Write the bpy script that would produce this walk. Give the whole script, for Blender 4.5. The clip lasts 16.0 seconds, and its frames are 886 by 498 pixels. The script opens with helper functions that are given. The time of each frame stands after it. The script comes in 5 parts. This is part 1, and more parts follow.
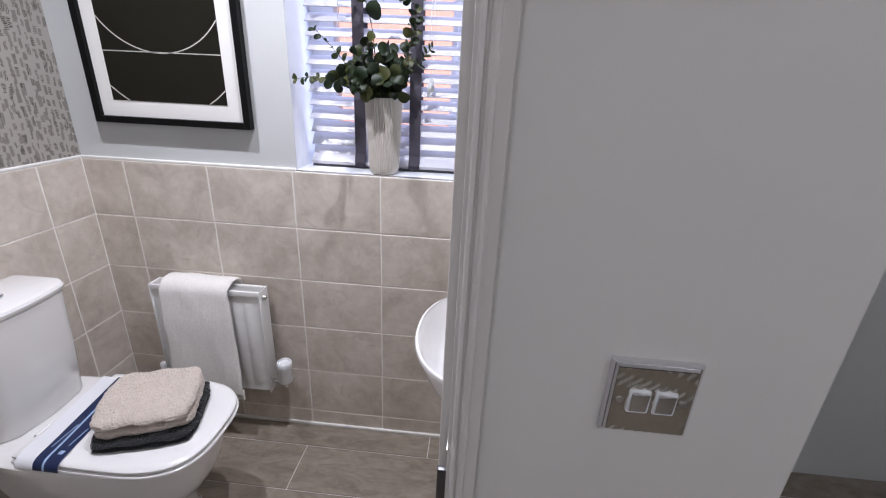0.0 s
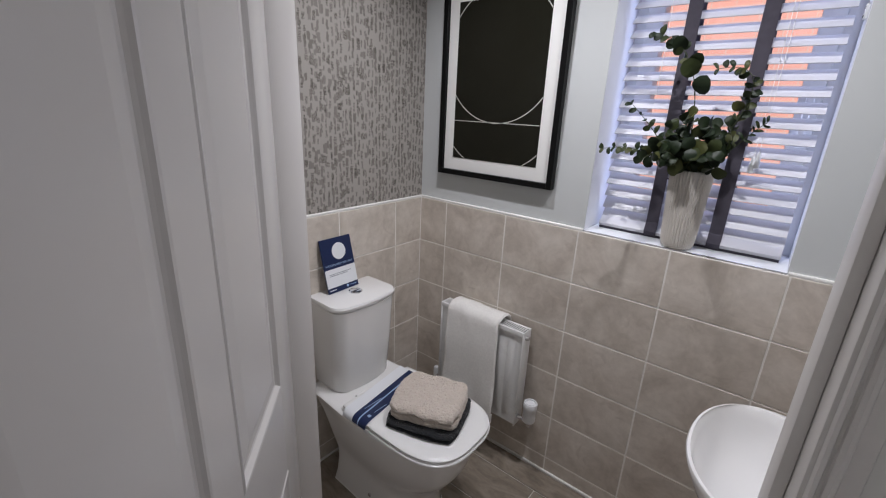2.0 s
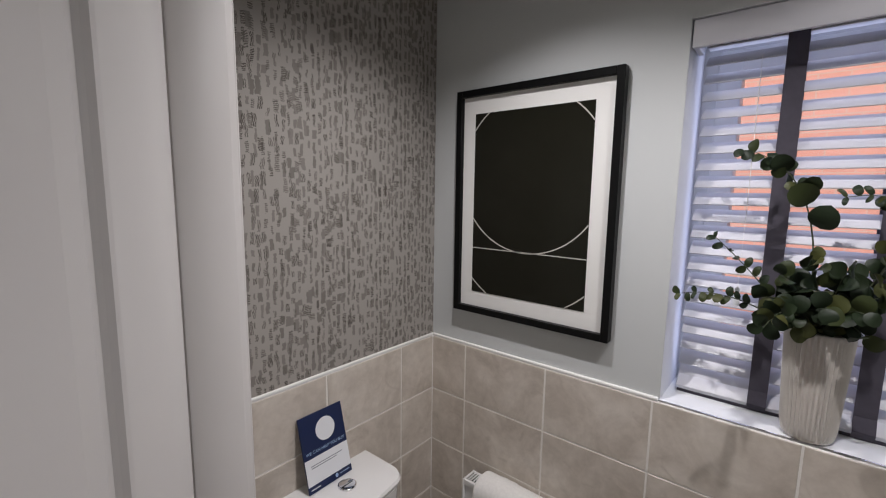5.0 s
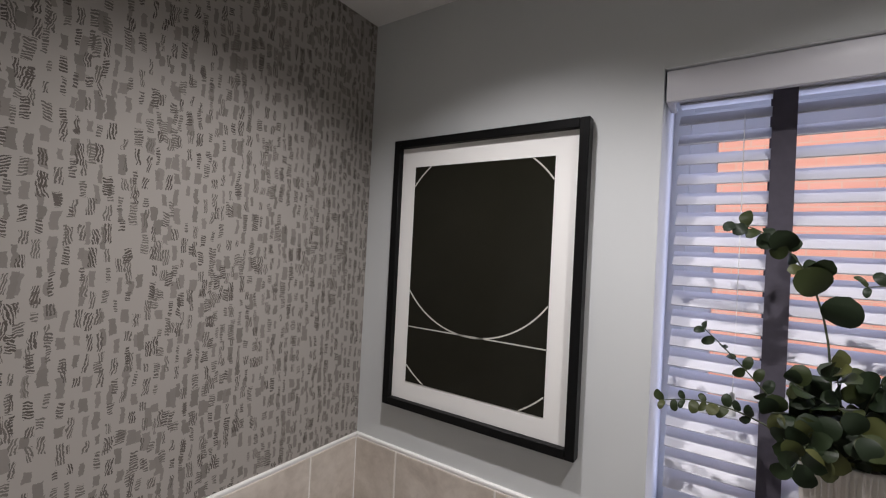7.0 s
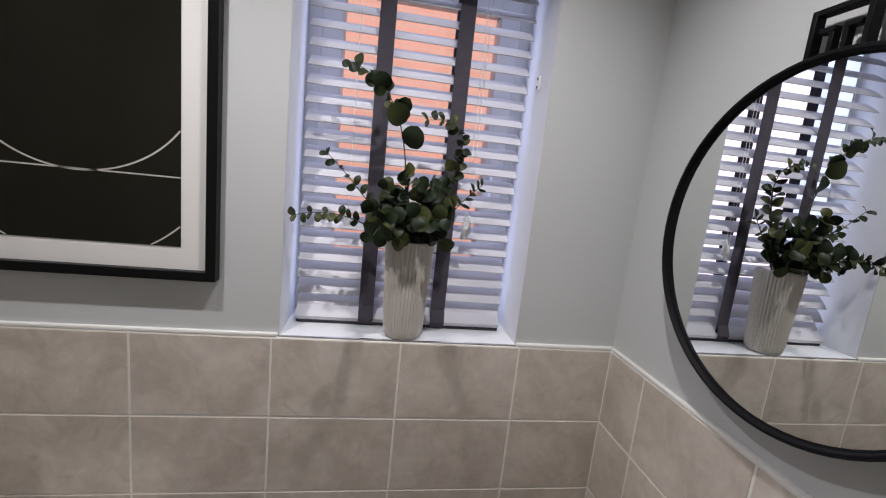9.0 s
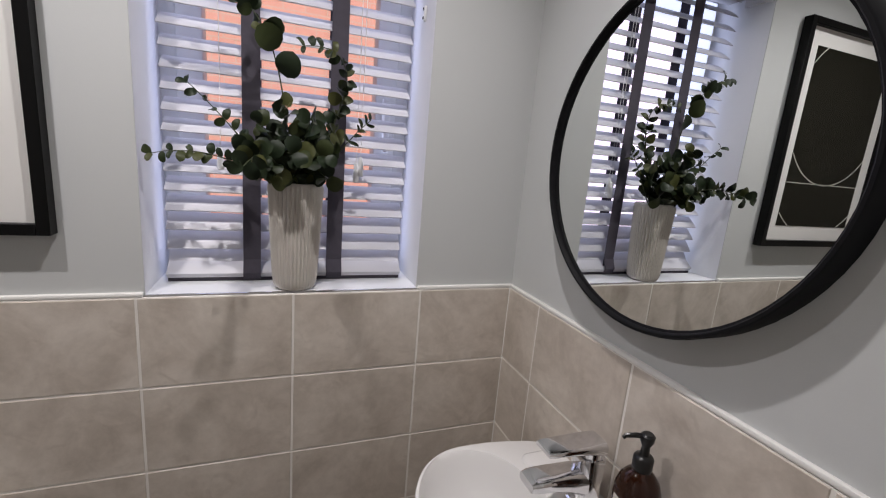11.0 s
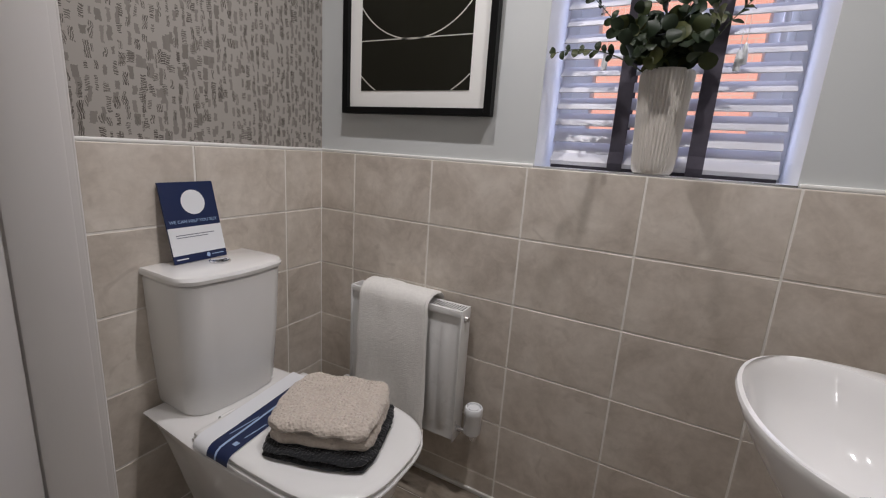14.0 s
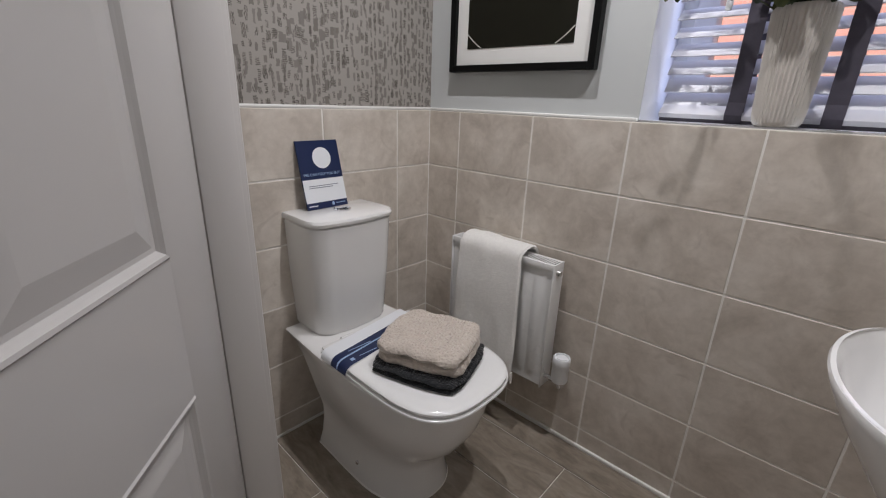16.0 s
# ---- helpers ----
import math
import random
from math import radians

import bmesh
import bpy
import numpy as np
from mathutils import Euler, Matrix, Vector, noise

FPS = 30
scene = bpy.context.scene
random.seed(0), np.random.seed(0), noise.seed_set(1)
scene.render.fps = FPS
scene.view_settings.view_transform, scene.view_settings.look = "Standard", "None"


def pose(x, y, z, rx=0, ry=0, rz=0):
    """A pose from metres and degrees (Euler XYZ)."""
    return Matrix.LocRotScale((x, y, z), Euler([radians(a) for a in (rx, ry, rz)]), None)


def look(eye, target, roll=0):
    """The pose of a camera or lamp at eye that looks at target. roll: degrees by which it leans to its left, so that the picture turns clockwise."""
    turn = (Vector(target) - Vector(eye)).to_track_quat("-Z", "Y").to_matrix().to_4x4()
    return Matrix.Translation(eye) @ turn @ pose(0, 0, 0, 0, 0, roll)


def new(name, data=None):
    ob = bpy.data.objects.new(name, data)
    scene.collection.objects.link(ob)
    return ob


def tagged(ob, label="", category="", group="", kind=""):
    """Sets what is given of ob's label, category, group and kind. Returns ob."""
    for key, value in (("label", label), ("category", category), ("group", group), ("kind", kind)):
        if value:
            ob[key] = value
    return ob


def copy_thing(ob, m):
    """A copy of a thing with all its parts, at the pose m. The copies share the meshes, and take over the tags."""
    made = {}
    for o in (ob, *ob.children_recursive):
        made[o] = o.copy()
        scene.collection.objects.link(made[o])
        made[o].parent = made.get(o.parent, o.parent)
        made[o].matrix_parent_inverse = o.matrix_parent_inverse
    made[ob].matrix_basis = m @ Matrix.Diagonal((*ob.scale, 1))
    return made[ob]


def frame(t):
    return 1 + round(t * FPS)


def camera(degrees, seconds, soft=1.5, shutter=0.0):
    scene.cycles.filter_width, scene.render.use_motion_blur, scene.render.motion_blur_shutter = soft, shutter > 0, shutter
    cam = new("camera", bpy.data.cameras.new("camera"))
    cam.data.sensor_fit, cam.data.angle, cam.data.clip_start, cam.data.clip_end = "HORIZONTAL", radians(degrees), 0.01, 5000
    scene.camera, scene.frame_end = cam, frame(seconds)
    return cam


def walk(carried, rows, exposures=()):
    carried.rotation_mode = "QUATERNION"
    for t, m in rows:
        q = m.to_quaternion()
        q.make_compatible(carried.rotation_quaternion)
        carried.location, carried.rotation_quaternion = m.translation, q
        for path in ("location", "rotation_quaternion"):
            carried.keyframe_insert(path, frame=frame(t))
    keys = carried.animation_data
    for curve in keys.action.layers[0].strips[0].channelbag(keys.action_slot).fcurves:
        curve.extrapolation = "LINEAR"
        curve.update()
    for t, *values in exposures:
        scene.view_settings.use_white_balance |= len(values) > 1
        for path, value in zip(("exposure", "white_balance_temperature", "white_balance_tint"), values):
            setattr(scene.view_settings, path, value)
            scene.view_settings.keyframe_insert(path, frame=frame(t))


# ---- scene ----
cam = camera(91.9, 16.0, soft=1.15)
PATH = [
    (0, (1.390, -1.398, 1.398), (1.254, 0.457, 0.664), 2.7),
    (0.5, (1.391, -1.442, 1.388), (0.848, 0.343, 0.661), 0.6),
    (1, (1.377, -1.504, 1.394), (0.584, 0.178, 0.654), 0.2),
    (1.5, (1.348, -1.497, 1.431), (0.287, 0.011, 0.655), 1.3),
    (2, (1.313, -1.468, 1.483), (0.129, 0.018, 0.859), 2.7),
    (2.5, (1.285, -1.442, 1.512), (0.065, 0.045, 0.963), 2.2),
    (3, (1.259, -1.414, 1.532), (-0.011, 0.048, 1.031), 2.5),
    (3.5, (1.24, -1.362, 1.551), (-0.061, 0.096, 1.12), 2.2),
    (4, (1.169, -1.29, 1.56), (-0.118, 0.197, 1.193), 2.4),
    (4.5, (1.075, -1.219, 1.6), (-0.186, 0.294, 1.252), 1.3),
    (4.7, (1.049, -1.205, 1.608), (-0.205, 0.309, 1.293), 1.0),
    (6.8, (0.899, -0.924, 1.661), (-0.365, 0.626, 1.689), 2.5),
    (7, (0.902, -0.933, 1.642), (-0.213, 0.728, 1.656), 2.9),
    (7.5, (0.9, -0.975, 1.602), (0.176, 0.887, 1.498), 3.3),
    (8, (0.905, -1.004, 1.553), (0.574, 0.953, 1.307), 4.9),
    (8.5, (0.923, -1.017, 1.522), (0.884, 0.96, 1.221), 5.5),
    (9, (0.983, -1.002, 1.498), (1.305, 0.944, 1.166), 6.0),
    (9.5, (1.004, -0.973, 1.505), (1.646, 0.886, 1.142), 7.0),
    (11.8, (1.072, -1.049, 1.333), (1.743, 0.788, 0.915), 3.9),
    (12, (1.076, -1.072, 1.316), (1.637, 0.798, 0.882), 4.1),
    (12.5, (1.073, -1.121, 1.276), (1.369, 0.802, 0.812), 4.3),
    (13, (1.075, -1.164, 1.224), (1.004, 0.774, 0.737), 4.5),
    (13.5, (1.088, -1.183, 1.157), (0.545, 0.675, 0.684), 4.7),
    (14, (1.132, -1.178, 1.118), (0.228, 0.549, 0.672), 3.8),
    (14.5, (1.161, -1.194, 1.121), (-0.027, 0.342, 0.642), 2.6),
    (15, (1.163, -1.196, 1.12), (-0.035, 0.32, 0.603), 2.9),
    (15.5, (1.194, -1.213, 1.122), (-0.043, 0.256, 0.563), 2.9),
    (16, (1.214, -1.224, 1.123), (-0.063, 0.17, 0.471), 2.1),
]
walk(cam, [(t, look(eye, target, roll)) for t, eye, target, roll in PATH],
     exposures=[(0, 0.45, 5950, 15), (0.6, 0.02, 6150, 14), (1.1, 0.02, 6150, 13), (1.5, 0.0, 6150, 12), (2, -0.18, 6150, 12), (3, -0.28, 6270, 12), (4, -0.42, 6400, 12), (7, -0.32, 6500, 13), (8, -0.42, 6550, 13),
                (9.5, -0.40, 6450, 12), (12.5, -0.34, 6750, 14), (13.5, -0.24, 6600, 13), (14.2, -0.26, 6480, 12), (15, -0.22, 6380, 11), (16, -0.12, 6330, 11)])

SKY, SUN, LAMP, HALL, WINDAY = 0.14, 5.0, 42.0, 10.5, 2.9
DOORTURN, SLATTILT, SOAPTURN = 48.0, 36.0, 206.0

# ---- world and light ----
world = bpy.data.worlds.new("sky_world")
scene.world = world
world.use_nodes = True
wn = world.node_tree.nodes
sky = wn.new("ShaderNodeTexSky")
sky.sky_type, sky.sun_disc = "NISHITA", False
sky.sun_elevation, sky.sun_rotation = radians(32), radians(150)
wn["Background"].inputs["Strength"].default_value = SKY
world.node_tree.links.new(sky.outputs["Color"], wn["Background"].inputs["Color"])

sun = new("sun", bpy.data.lights.new("sun", "SUN"))
sun.data.energy, sun.data.angle, sun.data.color = SUN, radians(12), (1.0, 0.95, 0.88)
sun.matrix_world = look((2.0, -8.0, 9.0), (0.5, 4.0, 0.0))


def spot(name, x, y, z, watts, warm, spread=136):
    ob = new(name, bpy.data.lights.new(name, "SPOT"))
    ob.data.energy, ob.data.spot_size, ob.data.spot_blend = watts, radians(spread), 1.0
    ob.data.shadow_soft_size, ob.data.color = 0.016, warm
    ob.matrix_world = look((x, y, z), (x + 0.0001, y, 0))
    return ob


WARM = (0.985, 0.960, 0.968)
spot("downlight_lamp", 0.53, -0.47, 2.283, LAMP, WARM)
spot("downlight_lamp", 1.16, -0.47, 2.283, LAMP, WARM)
# Two unseen point lamps without fittings, added to brighten hall wall and door.
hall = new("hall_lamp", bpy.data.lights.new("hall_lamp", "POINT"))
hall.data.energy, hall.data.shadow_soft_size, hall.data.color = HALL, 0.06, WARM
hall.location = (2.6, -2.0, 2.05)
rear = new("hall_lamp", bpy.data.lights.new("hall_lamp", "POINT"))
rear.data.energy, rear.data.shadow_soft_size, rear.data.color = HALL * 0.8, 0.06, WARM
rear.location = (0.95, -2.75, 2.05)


def window_light(x, y, z, tx, ty, tz, w, h, watts):
    ob = new("sky_in_opening", bpy.data.lights.new("sky_in_opening", "AREA"))
    ob.data.shape, ob.data.size, ob.data.size_y, ob.data.energy, ob.data.color = "RECTANGLE", w, h, watts, (0.63, 0.70, 1.0)
    ob.matrix_world = look((x, y, z), (tx, ty, tz))
    return ob


window_light(1.07, 0.184, 1.56, 1.07, -1.0, 1.56, 0.54, 0.88, WINDAY)


# ---- materials ----
def mat(name, colour, rough=0.5, metal=0.0, spec=0.5, transmission=0.0, ior=1.45, coat=0.0):
    m = bpy.data.materials.new(name)
    m.use_nodes = True
    b = m.node_tree.nodes["Principled BSDF"]
    b.inputs["Base Color"].default_value = (*colour, 1)
    b.inputs["Roughness"].default_value, b.inputs["Metallic"].default_value = rough, metal
    b.inputs["Specular IOR Level"].default_value = spec
    b.inputs["Transmission Weight"].default_value, b.inputs["IOR"].default_value = transmission, ior
    b.inputs["Coat Weight"].default_value = coat
    return m


def node(m, kind, **values):
    n = m.node_tree.nodes.new(kind)
    for key, value in values.items():
        n.inputs[key.replace("_", " ")].default_value = value
    return n


def join(m, a, b):
    m.node_tree.links.new(a, b)


def math_node(m, op, a, b=None, c=None):
    n = m.node_tree.nodes.new("ShaderNodeMath")
    n.operation = op
    for i, v in enumerate((a, b, c)):
        if v is None:
            continue
        if isinstance(v, (int, float)):
            n.inputs[i].default_value = v
        else:
            join(m, v, n.inputs[i])
    return n.outputs[0]


def coords(m, random_shift=0.0):
    """Object coordinates, shifted by the object's own random number."""
    tc = m.node_tree.nodes.new("ShaderNodeTexCoord")
    if not random_shift:
        return tc.outputs["Object"]
    info = m.node_tree.nodes.new("ShaderNodeObjectInfo")
    scale = m.node_tree.nodes.new("ShaderNodeVectorMath")
    scale.operation = "MULTIPLY_ADD"
    comb = m.node_tree.nodes.new("ShaderNodeCombineXYZ")
    for i, k in enumerate((1.0, 1.7, 2.3)):
        join(m, math_node(m, "MULTIPLY", info.outputs["Random"], k * random_shift), comb.inputs[i])
    scale.inputs[1].default_value = (1, 1, 1)
    join(m, tc.outputs["Object"], scale.inputs[0])
    join(m, comb.outputs[0], scale.inputs[2])
    return scale.outputs[0]


def ramp(m, fac, stops):
    n = m.node_tree.nodes.new("ShaderNodeValToRGB")
    while len(n.color_ramp.elements) < len(stops):
        n.color_ramp.elements.new(0.5)
    for e, (p, c) in zip(n.color_ramp.elements, stops):
        e.position, e.color = p, (*c, 1)
    join(m, fac, n.inputs[0])
    return n.outputs[0]


def mix(m, fac, a, b, mode="MIX"):
    n = m.node_tree.nodes.new("ShaderNodeMix")
    n.data_type, n.blend_type = "RGBA", mode
    for sock, v in ((n.inputs[0], fac), (n.inputs[6], a), (n.inputs[7], b)):
        if isinstance(v, (int, float)):
            sock.default_value = v
        elif isinstance(v, tuple):
            sock.default_value = (*v, 1)
        else:
            join(m, v, sock)
    return n.outputs[2]


def noise_of(m, vec, scale, detail=4.0, rough=0.55, distortion=0.0):
    n = node(m, "ShaderNodeTexNoise", Scale=scale, Detail=detail, Roughness=rough, Distortion=distortion)
    join(m, vec, n.inputs["Vector"])
    return n.outputs["Fac"]


def bump(m, height, strength, distance=0.002):
    n = node(m, "ShaderNodeBump", Strength=strength, Distance=distance)
    join(m, height, n.inputs["Height"])
    join(m, n.outputs[0], m.node_tree.nodes["Principled BSDF"].inputs["Normal"])


def base(m, colour):
    join(m, colour, m.node_tree.nodes["Principled BSDF"].inputs["Base Color"])


def rough_of(m, fac, low, high):
    n = m.node_tree.nodes.new("ShaderNodeMapRange")
    n.inputs["To Min"].default_value, n.inputs["To Max"].default_value = low, high
    join(m, fac, n.inputs["Value"])
    join(m, n.outputs[0], m.node_tree.nodes["Principled BSDF"].inputs["Roughness"])


def emulsion(name, colour, rough=0.8):
    """Rolled matt wall paint."""
    m = mat(name, colour, rough, spec=0.25)
    v = coords(m)
    large = noise_of(m, v, 2.2, 3)
    base(m, mix(m, large, tuple(c * 0.965 for c in colour), tuple(min(1, c * 1.03) for c in colour)))
    bump(m, noise_of(m, v, 260, 3), 0.10, 0.001)
    return m


def satin(name, colour, rough=0.38):
    """Brushed satinwood paint on timber."""
    m = mat(name, colour, rough, spec=0.45)
    v = coords(m)
    stretch = m.node_tree.nodes.new("ShaderNodeMapping")
    stretch.inputs["Scale"].default_value = (60, 60, 4)
    join(m, v, stretch.inputs[0])
    grain = noise_of(m, stretch.outputs[0], 3, 4)
    rough_of(m, noise_of(m, v, 14, 4), rough - 0.02, rough + 0.04)
    base(m, mix(m, noise_of(m, v, 3, 3), tuple(c * 0.97 for c in colour), colour))
    bump(m, grain, 0.05, 0.001)
    return m


WALL = emulsion("pale_grey_emulsion", (0.545, 0.560, 0.553))
HALLPAINT = emulsion("hall_emulsion", (0.62, 0.61, 0.58))
CEIL = emulsion("ceiling_emulsion", (0.74, 0.73, 0.71), 0.9)
REVEAL = emulsion("white_reveal_paint", (0.74, 0.75, 0.77))
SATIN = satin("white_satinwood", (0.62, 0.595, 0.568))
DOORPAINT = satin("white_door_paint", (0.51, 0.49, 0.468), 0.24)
UPVC = mat("white_upvc", (0.78, 0.79, 0.80), 0.3)
SEAL = mat("white_sealant", (0.78, 0.77, 0.74), 0.45)
TRIM = mat("white_tile_trim", (0.80, 0.79, 0.76), 0.35)
GROUT = mat("pale_grout", (0.60, 0.575, 0.53), 0.9)
base(GROUT, mix(GROUT, noise_of(GROUT, coords(GROUT), 30, 3), (0.74, 0.71, 0.66), (0.84, 0.81, 0.76)))
CHROME = mat("polished_chrome", (0.78, 0.78, 0.80), 0.07, 1.0)
rough_of(CHROME, noise_of(CHROME, coords(CHROME), 40, 3), 0.04, 0.12)
RIPPLED = mat("rippled_chrome", (0.74, 0.72, 0.68), 0.14, 1.0)
STEEL = mat("brushed_steel", (0.55, 0.54, 0.52), 0.3, 1.0)
CERAMIC = mat("white_vitreous_china", (0.77, 0.76, 0.745), 0.10, spec=0.5, coat=0.4)
rough_of(CERAMIC, noise_of(CERAMIC, coords(CERAMIC), 8, 2), 0.07, 0.13)
SEATP = mat("white_seat_plastic", (0.79, 0.785, 0.77), 0.16)
ENAMEL = mat("white_radiator_enamel", (0.74, 0.735, 0.72), 0.28)
rough_of(ENAMEL, noise_of(ENAMEL, coords(ENAMEL), 14, 3), 0.22, 0.36)
BLACK = mat("black_painted_wood", (0.006, 0.006, 0.006), 0.42, spec=0.12)
rough_of(BLACK, noise_of(BLACK, coords(BLACK), 30, 3), 0.26, 0.42)
BLACKMETAL = mat("black_powder_coated_steel", (0.008, 0.008, 0.009), 0.5, spec=0.10)
bump(BLACKMETAL, noise_of(BLACKMETAL, coords(BLACKMETAL), 500, 2), 0.12, 0.0005)
DARKCHROME = mat("dull_chrome", (0.16, 0.16, 0.165), 0.35, 1.0)
# Near-black that paints the shade in gaps and holes; also colours screw heads.
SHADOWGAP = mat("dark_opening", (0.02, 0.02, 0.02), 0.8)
MIRROR = mat("silvered_glass", (0.80, 0.82, 0.81), 0.0, 1.0)
GLASS = mat("window_glass", (1, 1, 1), 0.0, 0.0, 0.5, 1.0, 1.45)
MAT = mat("white_mount_board", (0.76, 0.75, 0.72), 0.8)
bump(MAT, noise_of(MAT, coords(MAT), 400, 2), 0.08, 0.0005)
ART = mat("charcoal_print", (0.014, 0.0135, 0.010), 0.07, spec=0.16)
base(ART, mix(ART, noise_of(ART, coords(ART), 9, 4), (0.011, 0.0105, 0.007), (0.016, 0.0155, 0.011)))
ARTLINE = mat("pale_print_line", (0.55, 0.53, 0.48), 0.3)
NAVY = mat("navy_card", (0.008, 0.018, 0.068), 0.35)
PAPER = mat("white_card", (0.72, 0.73, 0.75), 0.5)
PALEBLUE = mat("pale_blue_print", (0.34, 0.46, 0.66), 0.5)
INK = mat("grey_ink", (0.20, 0.21, 0.24), 0.6)
AMBER = mat("amber_glass", (0.030, 0.008, 0.003), 0.05, 0.0, 0.5, 0.35, 1.5)
SOAP = mat("dark_soap", (0.010, 0.004, 0.002), 0.2)
PUMP = mat("black_plastic", (0.012, 0.012, 0.012), 0.3)
LABEL = mat("off_white_label", (0.62, 0.58, 0.53), 0.6)
SLAT = mat("white_painted_slat", (0.58, 0.58, 0.60), 0.4)
base(SLAT, mix(SLAT, noise_of(SLAT, coords(SLAT, 3.0), 5, 3), (0.57, 0.565, 0.595), (0.63, 0.625, 0.655)))
TAPE = mat("slate_purple_cotton_tape", (0.085, 0.078, 0.095), 0.9, spec=0.1)
TAPEV = coords(TAPE)
wv = node(TAPE, "ShaderNodeTexWave", Scale=300.0, Distortion=0.5)
join(TAPE, TAPEV, wv.inputs["Vector"])
bump(TAPE, wv.outputs["Fac"], 0.3, 0.0006)
base(TAPE, mix(TAPE, noise_of(TAPE, TAPEV, 60, 3), (0.07, 0.064, 0.08), (0.10, 0.092, 0.112)))
CORD = mat("white_cord", (0.75, 0.74, 0.72), 0.8)


def tile_material():
    """Warm grey stone-effect wall tile with soft clouding."""
    m = mat("stone_effect_tile", (0.33, 0.295, 0.25), 0.42, spec=0.45)
    v = coords(m, 9.0)
    cloud = noise_of(m, v, 6.5, 5, 0.6, 0.9)
    fine = noise_of(m, v, 34, 6, 0.65, 0.3)
    c = ramp(m, cloud, [(0.27, (0.405, 0.352, 0.294)), (0.50, (0.555, 0.496, 0.428)), (0.73, (0.690, 0.636, 0.566))])
    c = mix(m, 0.22, c, ramp(m, fine, [(0.35, (0.38, 0.33, 0.28)), (0.65, (0.70, 0.64, 0.57))]))
    vein = noise_of(m, v, 11, 3, 0.5, 1.6)
    mask = ramp(m, vein, [(0.60, (0, 0, 0)), (0.72, (1, 1, 1))])
    base(m, mix(m, math_node(m, "MULTIPLY", mask, 0.35), c, (0.36, 0.302, 0.248)))
    rough_of(m, fine, 0.34, 0.50)
    bump(m, fine, 0.06, 0.001)
    return m


def plank_material():
    """Weathered brown wood-effect porcelain plank, grain along x."""
    m = mat("wood_effect_plank", (0.16, 0.12, 0.09), 0.38)
    v = coords(m, 13.0)
    mp = m.node_tree.nodes.new("ShaderNodeMapping")
    mp.inputs["Scale"].default_value = (2.6, 6.5, 1)
    join(m, v, mp.inputs[0])
    grain = noise_of(m, mp.outputs[0], 2.4, 7, 0.62, 1.4)
    fine = noise_of(m, mp.outputs[0], 14.0, 6, 0.6, 0.2)
    c = ramp(m, grain, [(0.25, (0.145, 0.117, 0.090)), (0.48, (0.255, 0.214, 0.170)), (0.75, (0.365, 0.320, 0.262))])
    base(m, mix(m, 0.22, c, ramp(m, fine, [(0.3, (0.09, 0.067, 0.05)), (0.7, (0.32, 0.275, 0.225))])))
    rough_of(m, grain, 0.30, 0.46)
    bump(m, fine, 0.15, 0.001)
    return m


